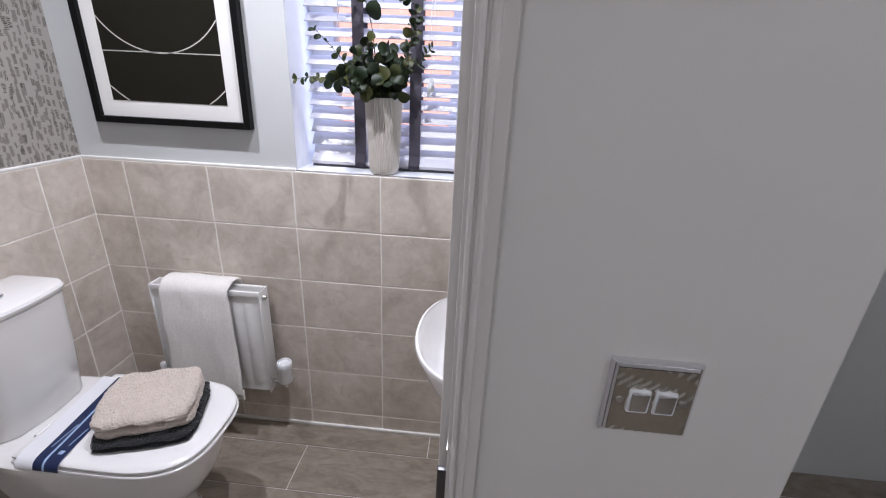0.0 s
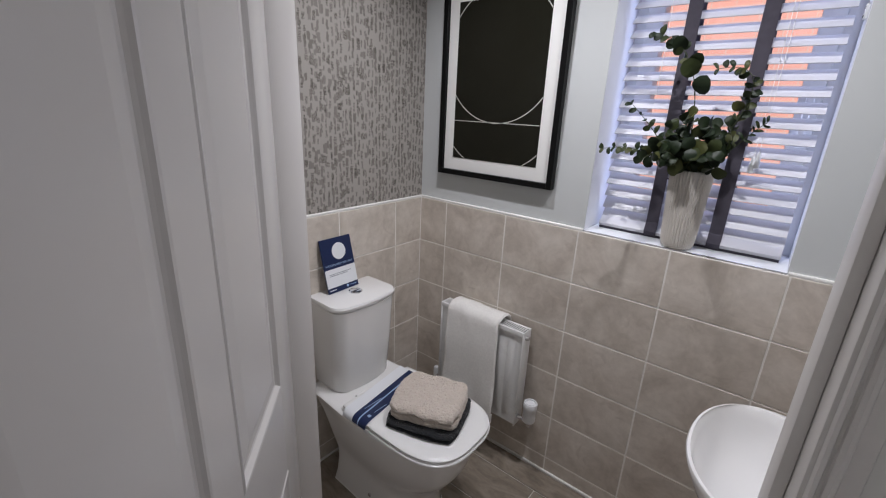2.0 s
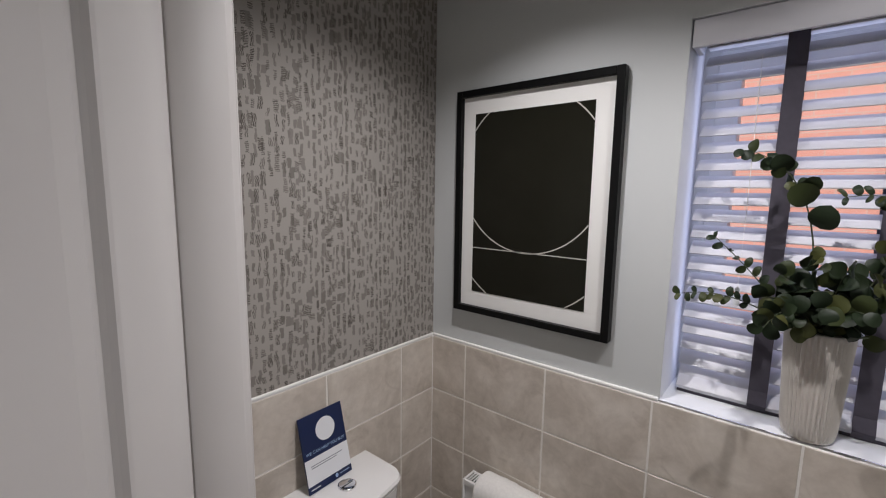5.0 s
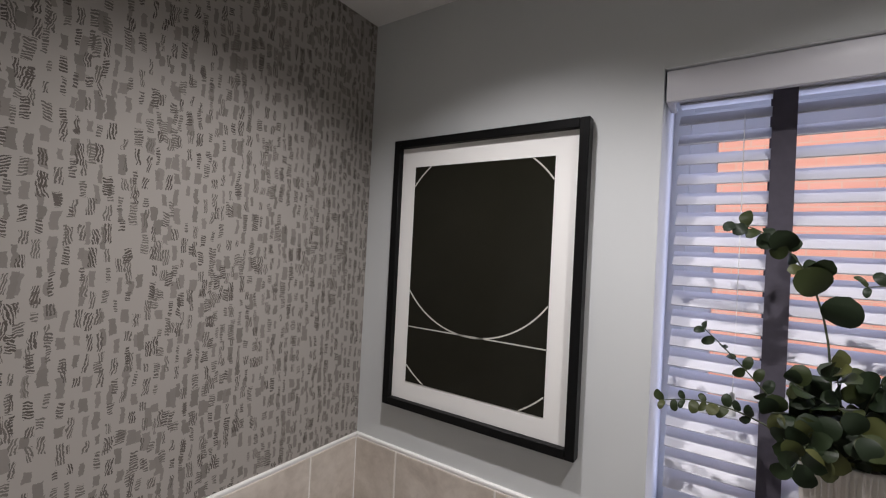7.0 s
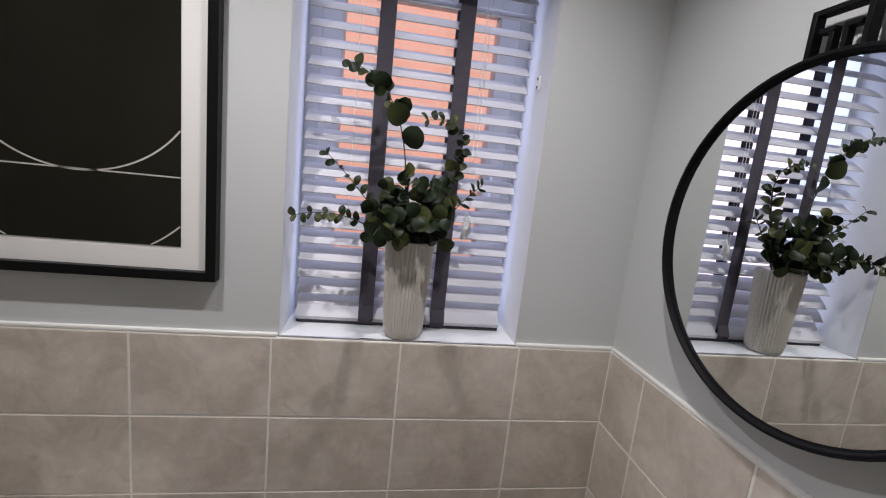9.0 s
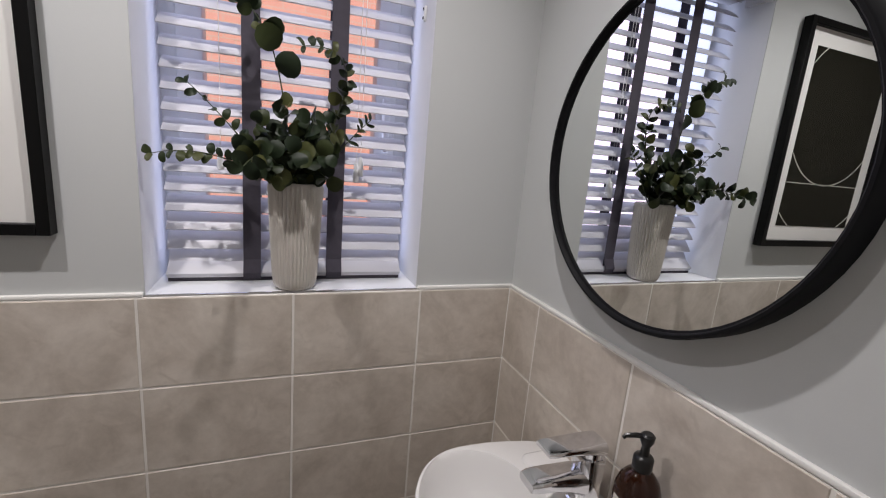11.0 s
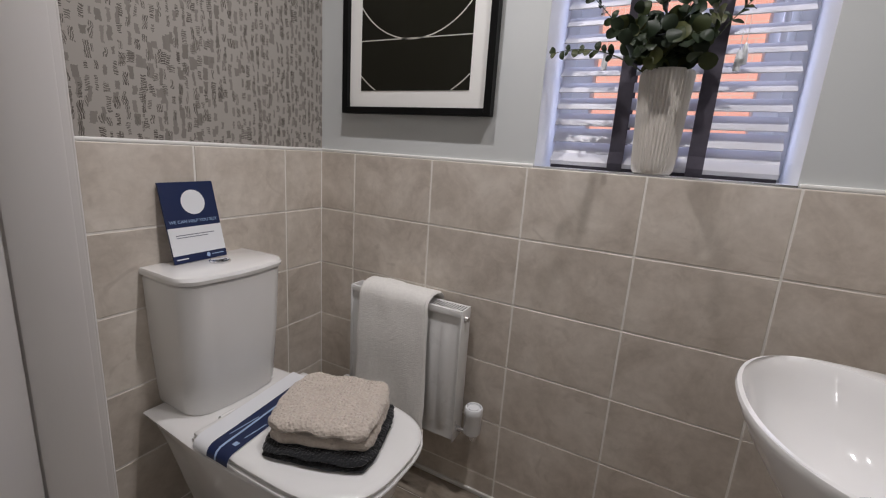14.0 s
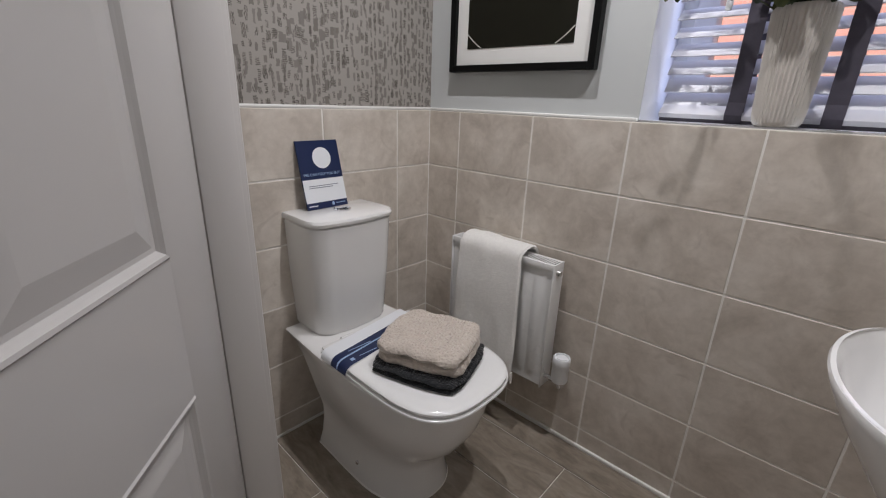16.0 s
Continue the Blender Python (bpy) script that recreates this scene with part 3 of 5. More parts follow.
def door():
    """Four-panel moulded door, hung on the hall side of the lining and standing half open."""
    thick, wide, high = 0.038, 0.860, 1.985
    turn = radians(DOORTURN)
    xf, yh = 0.474 + thick * math.cos(turn), -1.030 + thick * math.sin(turn)
    d = thing("door_1", "white four-panel moulded door standing half open into the hall", "door", (xf, yh, 0.006), kind="structure")
    d.matrix_world = Matrix.Translation((xf, yh, 0.006)) @ pose(0, 0, 0, 0, 0, DOORTURN)
    leaf = bmesh.new()
    core = 0.007
    add_box(leaf, -thick + core, -core, -wide, 0, 0, high)
    stile, muntin = 0.112, 0.098
    rows = ((0.235, 0.685), (0.905, 1.870))
    mid = -wide / 2
    cols = ((-stile, mid + muntin / 2), (mid - muntin / 2, -wide + stile))
    for y0, y1 in ((-stile, 0), (-wide, -wide + stile)):
        add_box(leaf, -thick, 0, y0, y1, 0, high, bevel=0.0015)
    for z0, z1 in ((0, rows[0][0]), (rows[0][1], rows[1][0]), (rows[1][1], high)):
        add_box(leaf, -thick, 0, -wide + stile, -stile, z0, z1)
    for z0, z1 in rows:
        add_box(leaf, -thick, 0, mid - muntin / 2, mid + muntin / 2, z0, z1)
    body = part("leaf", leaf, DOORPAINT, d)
    for z0, z1 in rows:
        for ya, yb in cols:
            lo, hi = min(ya, yb), max(ya, yb)
            for side in (0, -1):
                s = 1 if side == 0 else -1
                x0 = -core if side == 0 else -thick + core
                steps = ((0.000, 0.007), (0.003, 0.0095), (0.008, 0.0085), (0.012, 0.004), (0.016, 0.0005), (0.022, 0.0), (0.050, 0.0045), (0.054, 0.005))
                loops = [[Vector((x0 + s * h, y, z)) for y, z in ((lo + i, z0 + i), (hi - i, z0 + i), (hi - i, z1 - i), (lo + i, z1 - i))] for i, h in steps]
                bm = loft(loops, cap=False)
                bm.faces.new([bm.verts.new(p) for p in loops[-1]])
                bmesh.ops.remove_doubles(bm, verts=bm.verts[:], dist=1e-5)
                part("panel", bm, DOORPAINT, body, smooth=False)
    for z in (0.23, 0.90, 1.74):
        h = part("hinge", tube([(-thick - 0.001, 0.0010, z - 0.042), (-thick - 0.001, 0.0010, z + 0.042)], 0.0050, 10), SATIN, d, "painted steel hinge")
    rose = part("handle_rose", loft([[Vector((x, -wide + 0.06 + 0.025 * math.cos(a), 0.99 + 0.025 * math.sin(a))) for a in (2 * math.pi * k / 20 for k in range(20))] for x in (0, 0.008)]), CHROME, d, "chrome handle rose")
    part("lever", tube([(0.0, -wide + 0.06, 0.99), (0.045, -wide + 0.06, 0.99), (0.05, -wide + 0.07, 0.99), (0.05, -wide + 0.17, 0.99)], 0.008, 10), CHROME, rose, "chrome lever")


door()


def light_switch():
    x0, z0, s = 1.532, 1.070, 0.087
    d = thing("light_switch", "polished chrome two-gang light switch on the hall wall", "light switch", (x0 + s / 2, HY, z0 + s / 2))
    steps = ((0.0, 0.0), (0.0, 0.004), (0.003, 0.006), (0.004, 0.0055), (0.006, 0.0085), (0.009, 0.009))
    loops = [[Vector((x, -h, z)) for x, z in ((-s / 2 + i, -s / 2 + i), (s / 2 - i, -s / 2 + i), (s / 2 - i, s / 2 - i), (-s / 2 + i, s / 2 - i))] for i, h in steps]
    plate = part("plate", loft(loops), CHROME, d, "polished chrome plate", False)
    m, n = s / 2 - 0.0062, 52
    bm = bmesh.new()
    rows = []
    for j in range(n + 1):
        z = -m + 2 * m * j / n
        row = []
        for i in range(n + 1):
            x = -m + 2 * m * i / n
            bend = 0.55 * math.sin(z * 95 + 1.2) + 0.35 * math.sin(z * 210 + x * 60) + 6 * z
            row.append(bm.verts.new((x, -0.0096 - 0.00042 * math.sin(2 * math.pi * (x * 105 + bend)), z)))
        rows.append(row)
    for a, b in zip(rows, rows[1:]):
        for i in range(n):
            bm.faces.new((a[i], a[i + 1], b[i + 1], b[i]))
    part("face_plate", bm, RIPPLED, plate, "rippled chrome face")
    for dx in (-0.0125, 0.0125):
        part("rocker_surround", box(dx - 0.0105, dx + 0.0105, -0.0105, -0.009, -0.0135, 0.0135, bevel=0.0018), UPVC, plate, "white plastic rocker surround")
        bm = box(dx - 0.0085, dx + 0.0085, -0.0135, -0.0095, -0.0115, 0.0115, bevel=0.0015)
        bmesh.ops.rotate(bm, verts=bm.verts[:], cent=(dx, -0.011, 0), matrix=Matrix.Rotation(radians(6), 3, "X"))
        part("rocker", bm, CHROME, plate, "chrome rocker")
    for dx in (-0.030, 0.030):
        bm = loft([[Vector((dx + r * math.cos(a), y, r * math.sin(a))) for a in (2 * math.pi * k / 14 for k in range(14))] for r, y in ((0.0035, -0.009), (0.0035, -0.0105), (0.0025, -0.0108))])
        part("screw", bm, STEEL, plate, "slotted screw")


light_switch()


# ---- window and blind ----
def window():
    d = thing("window_1", "white plastic casement window", "window", (0, 0, 0), kind="structure")
    x0, x1, z0, z1 = WX0 - 0.01, WX1 + 0.01, TOP, WZ1 + 0.01

    def ring(name, a, b, c, e, w, y0, y1, parent, bevel=0.006):
        bm = bmesh.new()
        add_box(bm, a, a + w, y0, y1, c, e, bevel)
        add_box(bm, b - w, b, y0, y1, c, e, bevel)
        add_box(bm, a + w - 0.004, b - w + 0.004, y0 + 0.001, y1, c, c + w, bevel)
        add_box(bm, a + w - 0.004, b - w + 0.004, y0 + 0.001, y1, e - w, e, bevel)
        return part(name, bm, UPVC, parent)

    ring("window_frame", x0, x1, z0, z1, 0.052, 0.20, 0.27, d)
    ring("sash", x0 + 0.045, x1 - 0.045, z0 + 0.045, z1 - 0.045, 0.055, 0.19, 0.25, d)
    pane = part("pane", box(x0 + 0.09, x1 - 0.09, 0.226, 0.230, z0 + 0.09, z1 - 0.09), GLASS, d, "clear glass pane", False)
    pane.visible_shadow = False
    hd = part("window_handle", box(x1 - 0.082, x1 - 0.062, 0.178, 0.190, 1.50, 1.56, bevel=0.004), UPVC, d, "white window handle")
    part("lever", box(x1 - 0.080, x1 - 0.064, 0.166, 0.178, 1.42, 1.53, bevel=0.005), UPVC, hd)


window()


def blind():
    d = thing("venetian_blind", "white wooden venetian blind with dark slate tapes, slats tilted", "blind", (0, 0, 0))
    xa, xb, yc = WX0 + 0.020, WX1 - 0.022, 0.118
    pitch, top, bottom = 0.0425, WZ1 - 0.038, TOP + 0.030
    part("valance", box(WX0 + 0.004, WX1 - 0.004, 0.006, 0.018, WZ1 - 0.066, WZ1 - 0.004, bevel=0.003), SLAT, d, "white wooden valance")
    for x in (WX0 + 0.0045, WX1 - 0.0165):
        part("valance_return", box(x, x + 0.012, 0.0182, yc - 0.030, WZ1 - 0.064, WZ1 - 0.006, bevel=0.002), SLAT, d)
    part("head_rail", box(xa, xb, yc - 0.029, yc + 0.027, WZ1 - 0.042, WZ1 - 0.004), SLAT, d)
    loops = []
    for x in (xa, xb):
        sec = []
        for v, off in ((-0.025, 0.0), (-0.0245, 0.0014), (-0.012, 0.0026), (0, 0.003), (0.012, 0.0026), (0.0245, 0.0014), (0.025, 0.0), (0.0245, -0.0014), (0, -0.0005), (-0.0245, -0.0014)):
            sec.append(Vector((x, v, off)))
        loops.append(sec)
    first = part("slat", loft(loops), SLAT, d)
    n = int((top - bottom - 0.01) / pitch) + 1
    for i in range(n):
        ob = first if i == 0 else new("slat", first.data)
        ob.parent = d
        wob = random.uniform(-1.2, 1.2)
        ob.matrix_local = Matrix.Translation((random.uniform(-0.001, 0.001), yc, bottom + 0.024 + pitch * i)) @ Matrix.Rotation(radians(SLATTILT + 5.0 * max(0, 4 - i) + wob), 4, "X")
    rail = box(xa, xb, yc - 0.028, yc + 0.028, TOP + 0.006, TOP + 0.022, bevel=0.003)
    bmesh.ops.rotate(rail, verts=rail.verts[:], cent=(0, yc - 0.026, TOP + 0.006), matrix=Matrix.Rotation(radians(38), 3, "X"))
    bmesh.ops.translate(rail, verts=rail.verts[:], vec=(0, 0, 0.006))
    part("bottom_rail", rail, SLAT, d, "white wooden bottom rail")
    # Dark strip in tape colour imitates the shadow gap between rail and sill.
    part("rail_base", box(xa + 0.002, xb - 0.002, yc - 0.027, yc + 0.020, TOP + 0.0034, TOP + 0.0122, bevel=0.001), TAPE, d, "dark strip standing in for the shadow under the rail")
    for x in (0.977, 1.166):
        bm = bmesh.new()
        add_box(bm, x - 0.019, x + 0.019, yc - 0.0275, yc - 0.0262, TOP + 0.005, WZ1 - 0.042)
        add_box(bm, x - 0.019, x + 0.019, yc + 0.0255, yc + 0.0268, TOP + 0.012, WZ1 - 0.042)
        add_box(bm, x - 0.019, x + 0.019, yc - 0.0275, yc + 0.018, TOP + 0.0035, TOP + 0.0050)
        part("ladder_tape", bm, TAPE, d, "dark slate fabric ladder tape", False)
        wrap = [(yc - 0.0290, TOP + 0.055), (yc - 0.0395, TOP + 0.0275), (yc - 0.0405, TOP + 0.0245), (yc - 0.0310, TOP + 0.0090), (yc - 0.0285, TOP + 0.0040)]
        part("tape_end", loft([[Vector((a, y + e, z)) for a, e in ((x - 0.019, 0), (x + 0.019, 0), (x + 0.019, 0.0012), (x - 0.019, 0.0012))] for y, z in wrap]), TAPE, d, "dark slate tape folded over the rail", False)
    for x, z in ((0.915, 1.395), (1.212, 1.385), (1.222, 1.400)):
        c = part("pull_cord", tube([(x, yc - 0.036, WZ1 - 0.085), (x + 0.001, yc - 0.034, 1.6), (x, yc - 0.036, z)], 0.0009, 5), CORD, d, "thin white cord")
        part("tassel", lathe(x, yc - 0.036, [(0.002, z + 0.004), (0.005, z), (0.008, z - 0.030), (0.0075, z - 0.042), (0.003, z - 0.044)], 12), UPVC, c, "white plastic tassel")

    c = thing("cord_cleat", "small clear cord cleat screwed to the window reveal", "cleat", (WX1 - 0.0006, 0.075, 1.75))
    part("cleat_body", box(-0.007, 0.0, -0.005, 0.005, -0.017, 0.017, bevel=0.002), UPVC, c)
    for z in (-0.010, 0.010):
        part("screw", box(-0.0085, -0.0065, -0.003, 0.003, z - 0.003, z + 0.003, bevel=0.0006), SHADOWGAP, c, "dark screw head")


blind()


# ---- outside ----
def outside():
    structure("ground", box(-60, 60, -60, 80, -0.35, -0.25), PAVING, "grey paved ground outside")
    h = thing("neighbouring_house", "orange-red brick house with a dark tiled roof", "house", (2.6, 4.2, -0.25))
    part("wall", box(-15.0, 9.0, 0, 7, 0, 5.1), BRICK, h, "orange-red brick wall")
    bm = bmesh.new()
    prof = [(-0.25, 5.0), (3.5, 7.6), (7.25, 5.0), (7.25, 4.9), (3.5, 7.45), (-0.25, 4.9)]
    absorb(bm, loft([[Vector((x, y, z)) for y, z in prof] for x in (-15.2, 9.2)]))
    part("roof", bm, ROOF, h, "dark grey tiled roof")
    part("fascia", box(-15.1, 9.1, -0.06, -0.002, 4.92, 5.10), UPVC, h, "white fascia board")


outside()


# ---- picture ----
def picture():
    x0, x1, z0, z1 = 0.119, 0.649, 1.219, 1.941
    d = thing("framed_picture", "framed abstract line print in black and white, black wooden frame", "picture", (0, 0, 0))
    w, y0, y1 = 0.021, -0.032, -0.004
    bm = bmesh.new()
    for a in ((x0, x0 + w, z0, z1), (x1 - w, x1, z0, z1), (x0 + w, x1 - w, z0, z0 + w), (x0 + w, x1 - w, z1 - w, z1)):
        add_box(bm, a[0], a[1], y0, y1, a[2], a[3], 0.0012, 1)
    part("frame", bm, BLACK, d, "black wooden frame")
    part("mount", box(x0 + w, x1 - w, -0.016, -0.006, z0 + w, z1 - w), MAT, d, "white mount board", False)
    ax0, ax1, az0, az1 = 0.186, 0.574, 1.290, 1.867
    art = part("print", box(ax0, ax1, -0.0175, -0.0162, az0, az1), ART, d, "charcoal print", False)

    def inside(p):
        return ax0 < p[0] < ax1 and az0 < p[1] < az1

    def ribbon(points, half):
        bm = bmesh.new()
        prev = None
        for i, (x, z) in enumerate(points):
            a, b = points[max(0, i - 1)], points[min(len(points) - 1, i + 1)]
            t = Vector((b[0] - a[0], b[1] - a[1])).normalized()
            n = Vector((-t.y, t.x)) * half
            cur = [bm.verts.new((x + n.x, -0.0182, z + n.y)), bm.verts.new((x - n.x, -0.0182, z - n.y)), bm.verts.new((x - n.x, -0.0174, z - n.y)), bm.verts.new((x + n.x, -0.0174, z + n.y))]
            if prev:
                for k in range(4):
                    bm.faces.new((prev[k], prev[(k + 1) % 4], cur[(k + 1) % 4], cur[k]))
            prev = cur
        return bm

    for cz, r in ((1.6746, 0.2386), (1.5305, 0.275)):
        run = []
        for i in range(721):
            a = radians(-90 + i / 2 + (180 if cz > 1.6 else 0))
            p = (0.380 + r * math.cos(a), cz + r * math.sin(a))
            if inside(p) and (cz > 1.6 or p[1] < 1.36):
                run.append(p)
            else:
                if len(run) > 2:
                    part("drawn_line", ribbon(run, 0.0016), ARTLINE, art, "thin pale arc", False)
                run = []
        if len(run) > 2:
            part("drawn_line", ribbon(run, 0.0016), ARTLINE, art, "thin pale arc", False)
    part("drawn_line", ribbon([(ax0, 1.438), (ax1, 1.438)], 0.0014), ARTLINE, art, "thin pale straight line", False)


picture()


# ---- mirror ----
def mirror():
    cy, cz, r = -0.458, 1.445, 0.283
    d = thing("round_mirror", "round wall mirror with a deep black metal rim", "mirror", (W, cy, cz))

    def ring(sec, n=72):
        bm = bmesh.new()
        rows = []
        for k in range(n):
            a = 2 * math.pi * k / n
            rows.append([bm.verts.new((x, rr * math.cos(a), rr * math.sin(a))) for rr, x in sec])
        for k in range(n):
            for i in range(len(sec)):
                j = (i + 1) % len(sec)
                bm.faces.new((rows[k][i], rows[k][j], rows[(k + 1) % n][j], rows[(k + 1) % n][i]))
        return bm

    part("rim", ring([(r, -0.002), (r, -0.042), (r - 0.002, -0.045), (r - 0.006, -0.045), (r - 0.008, -0.043), (r - 0.009, -0.036), (r - 0.013, -0.034), (r - 0.014, -0.030), (r - 0.014, -0.002)]), BLACKMETAL, d, "black metal rim")
    bm = loft([[Vector((x, (r - 0.012) * math.cos(a), (r - 0.012) * math.sin(a))) for a in (2 * math.pi * k / 72 for k in range(72))] for x in (-0.026, -0.0335)])
    part("mirror_glass", bm, MIRROR, d, "silvered mirror glass")
    bc, bw, z0, z1, t = 0.020, 0.044, r - 0.012, r + 0.068, 0.0045
    bm = bmesh.new()
    for a, b, c, e in ((-bw, -bw + 2 * t, z0, z1), (bw - 2 * t, bw, z0, z1), (-bw + 2 * t, bw - 2 * t, z1 - 2 * t, z1)):
        add_box(bm, -0.030, -0.012, a + bc, b + bc, c, e, 0.0012, 1)
    b = part("hanging_bracket", bm, BLACKMETAL, d, "black square bracket")
    bm = bmesh.new()
    for a, c0, e0, c1 in ((-0.030, -0.006, z1 - 0.036, z1 - 0.028), (0.006, 0.030, z1 - 0.036, z1 - 0.028)):
        add_box(bm, -0.028, -0.014, a + bc, c0 + bc, e0, c1, 0.001, 1)
    for a, e in ((-0.0135, -0.006), (0.006, 0.0135)):
        add_box(bm, -0.028, -0.014, a + bc, e + bc, z0 + 0.004, z1 - 0.036, 0.001, 1)
    part("hook_plate", bm, BLACKMETAL, b)


mirror()


# ---- basin, tap, soap ----
BX, BY, BZ = W, -0.452, 0.800


def basin_outline(scale_w, front, back, z, n=40):
    """Half-oval front with a narrower straight back at the wall."""
    pts = []
    wide, waist = 0.217 * scale_w, 0.165 * scale_w
    xm = 1.425
    for i in range(n + 1):
        a = math.pi / 2 + math.pi * i / n
        ca, sa = math.cos(a), math.sin(a)
        pts.append(Vector((xm + (xm - front) * (abs(ca) ** 0.88) * (-1 if ca < 0 else 1), BY + wide * (abs(sa) ** 0.92) * (1 if sa > 0 else -1), z)))
    side = [(0.25, 0.995), (0.5, 0.965), (0.75, 0.915), (0.9, 0.86), (1.0, 0.80)]
    low = [Vector((xm + (back - xm) * u, BY - max(waist, wide * k), z)) for u, k in side]
    high = [Vector((p.x, 2 * BY - p.y, z)) for p in reversed(low)]
    rear = [low[-1].lerp(high[0], k / 14) for k in range(1, 14)]
    return pts + low + rear + high


def basin():
    d = thing("wash_basin", "white ceramic wall-hung cloakroom basin", "basin", (0, 0, 0))
    back = W - 0.010
    loops = []
    for s, f, z in ((0.45, 1.50, 0.50), (0.62, 1.46, 0.54), (0.80, 1.375, 0.62), (0.91, 1.315, 0.69), (0.97, 1.275, 0.75), (0.995, 1.258, 0.785), (1.0, 1.255, 0.795), (0.995, 1.257, 0.800), (0.975, 1.263, 0.802)):
        loops.append(basin_outline(s, f + 0.007, back, z - 0.8 + BZ))
    # inside of the bowl
    def bowl(k, z):
        cx, b = 1.405, 0.202
        pts = []
        n = len(loops[0])
        for p in loops[-1]:
            v = Vector((p.x - cx, (p.y - BY)))
            a = 0.138 if v.x < 0 else 0.118
            ang = math.atan2(v.y / b, v.x / a)
            e = 0.86
            ca, sa = math.cos(ang), math.sin(ang)
            pts.append(Vector((cx + k * a * math.copysign(abs(ca) ** e, ca) + (1 - k) * 0.05, BY + k * b * math.copysign(abs(sa) ** e, sa), z)))
        return pts

    loops += [bowl(k, z) for k, z in ((1.0, BZ + 0.001), (0.97, BZ - 0.006), (0.93, BZ - 0.025), (0.86, BZ - 0.06), (0.74, BZ - 0.095), (0.55, BZ - 0.122), (0.34, BZ - 0.134), (0.16, BZ - 0.138))]
    part("bowl", loft(loops), CERAMIC, d, "glossy white ceramic bowl")
    secs = [rrect(1.580, BY, z, 0.110 - 2 * i, 0.318 - 2 * i, 0.020) for i, z in ((0.0, BZ - 0.004), (0.003, BZ + 0.0035), (0.008, BZ + 0.0065), (0.016, BZ + 0.0080))]
    part("tap_ledge", loft(secs), CERAMIC, d, "raised ceramic tap ledge")
    bm = loft([[Vector((1.455 + r * math.cos(a), BY + r * math.sin(a), z)) for a in (2 * math.pi * k / 28 for k in range(28))] for r, z in ((0.022, BZ - 0.137), (0.033, BZ - 0.130), (0.033, BZ - 0.124), (0.026, BZ - 0.1185), (0.010, BZ - 0.117))])
    # Rim in dark metal so its colour gives the shaded gap under the plug.
    part("waste_ring", lathe(1.455, BY, [(0.020, BZ - 0.1385), (0.038, BZ - 0.1375), (0.040, BZ - 0.1335), (0.037, BZ - 0.1325), (0.030, BZ - 0.1355)], 28), DARKCHROME, d, "chrome waste rim coloured dark for the shade under the plug")
    part("waste_plug", bm, CHROME, d, "chrome click-clack waste plug")
    q = Matrix.Translation((1.5140, BY + 0.004, BZ - 0.036)) @ Matrix.Rotation(radians(-78), 4, "Y")
    bm = loft([[q @ Vector((r * math.cos(a), r * math.sin(a), h)) for a in (2 * math.pi * k / 20 for k in range(20))] for r, h in ((0.012, -0.002), (0.012, 0.003), (0.009, 0.003))])
    ov = part("overflow_ring", bm, CHROME, d, "chrome overflow ring")
    # Flat dark disc paints the shade inside the hole.
    bm = loft([[q @ Vector((r * math.cos(a), r * math.sin(a), h)) for a in (2 * math.pi * k / 20 for k in range(20))] for r, h in ((0.0088, 0.0028), (0.0088, 0.0036))])
    part("overflow_hole", bm, SHADOWGAP, ov, "dark disc standing in for the shaded overflow hole")


basin()


def tap():
    z = BZ + 0.008
    cx, cy = 1.578, BY + 0.008
    d = thing("basin_mixer_tap", "chrome single-lever mixer tap on the basin", "tap", (cx, cy, z))
    d.scale = (1.14, 1.22, 1.17)
    secs = [rrect(0.0, 0.0, h, w, w2, r) for h, w, w2, r in ((0, 0.050, 0.050, 0.018), (0.004, 0.050, 0.050, 0.018), (0.006, 0.044, 0.046, 0.016), (0.030, 0.042, 0.044, 0.016), (0.078, 0.046, 0.044, 0.015), (0.085, 0.042, 0.040, 0.014))]
    part("body", loft(secs), CHROME, d)
    sp = []
    for x, zc, w, hh in ((-0.005, 0.041, 0.042, 0.050), (-0.038, 0.049, 0.042, 0.034), (-0.070, 0.054, 0.041, 0.024), (-0.104, 0.056, 0.040, 0.019), (-0.114, 0.056, 0.036, 0.013)):
        sec = rrect(0, 0, 0, w, hh, min(w, hh) * 0.35, 4)
        sp.append([Vector((x, p.x, zc + p.y)) for p in sec])
    part("spout", loft(sp), CHROME, d)
    part("aerator", lathe(-0.100, 0, [(0.010, 0.046), (0.011, 0.047), (0.011, 0.056)], 18), CHROME, d)
    part("cartridge_collar", lathe(0.0, 0, [(0.017, 0.084), (0.019, 0.086), (0.019, 0.096), (0.017, 0.098)], 24), CHROME, d)
    lv = []
    for x, zc, w, hh in ((0.020, 0.100, 0.034, 0.014), (0.015, 0.101, 0.042, 0.024), (-0.018, 0.105, 0.042, 0.016), (-0.050, 0.107, 0.040, 0.011), (-0.086, 0.108, 0.038, 0.009), (-0.092, 0.108, 0.034, 0.006)):
        sec = rrect(0, 0, 0, w, hh, min(w, hh) * 0.4, 4)
        lv.append([Vector((x, p.x, zc + p.y)) for p in sec])
    part("lever", loft(lv), CHROME, d)


tap()


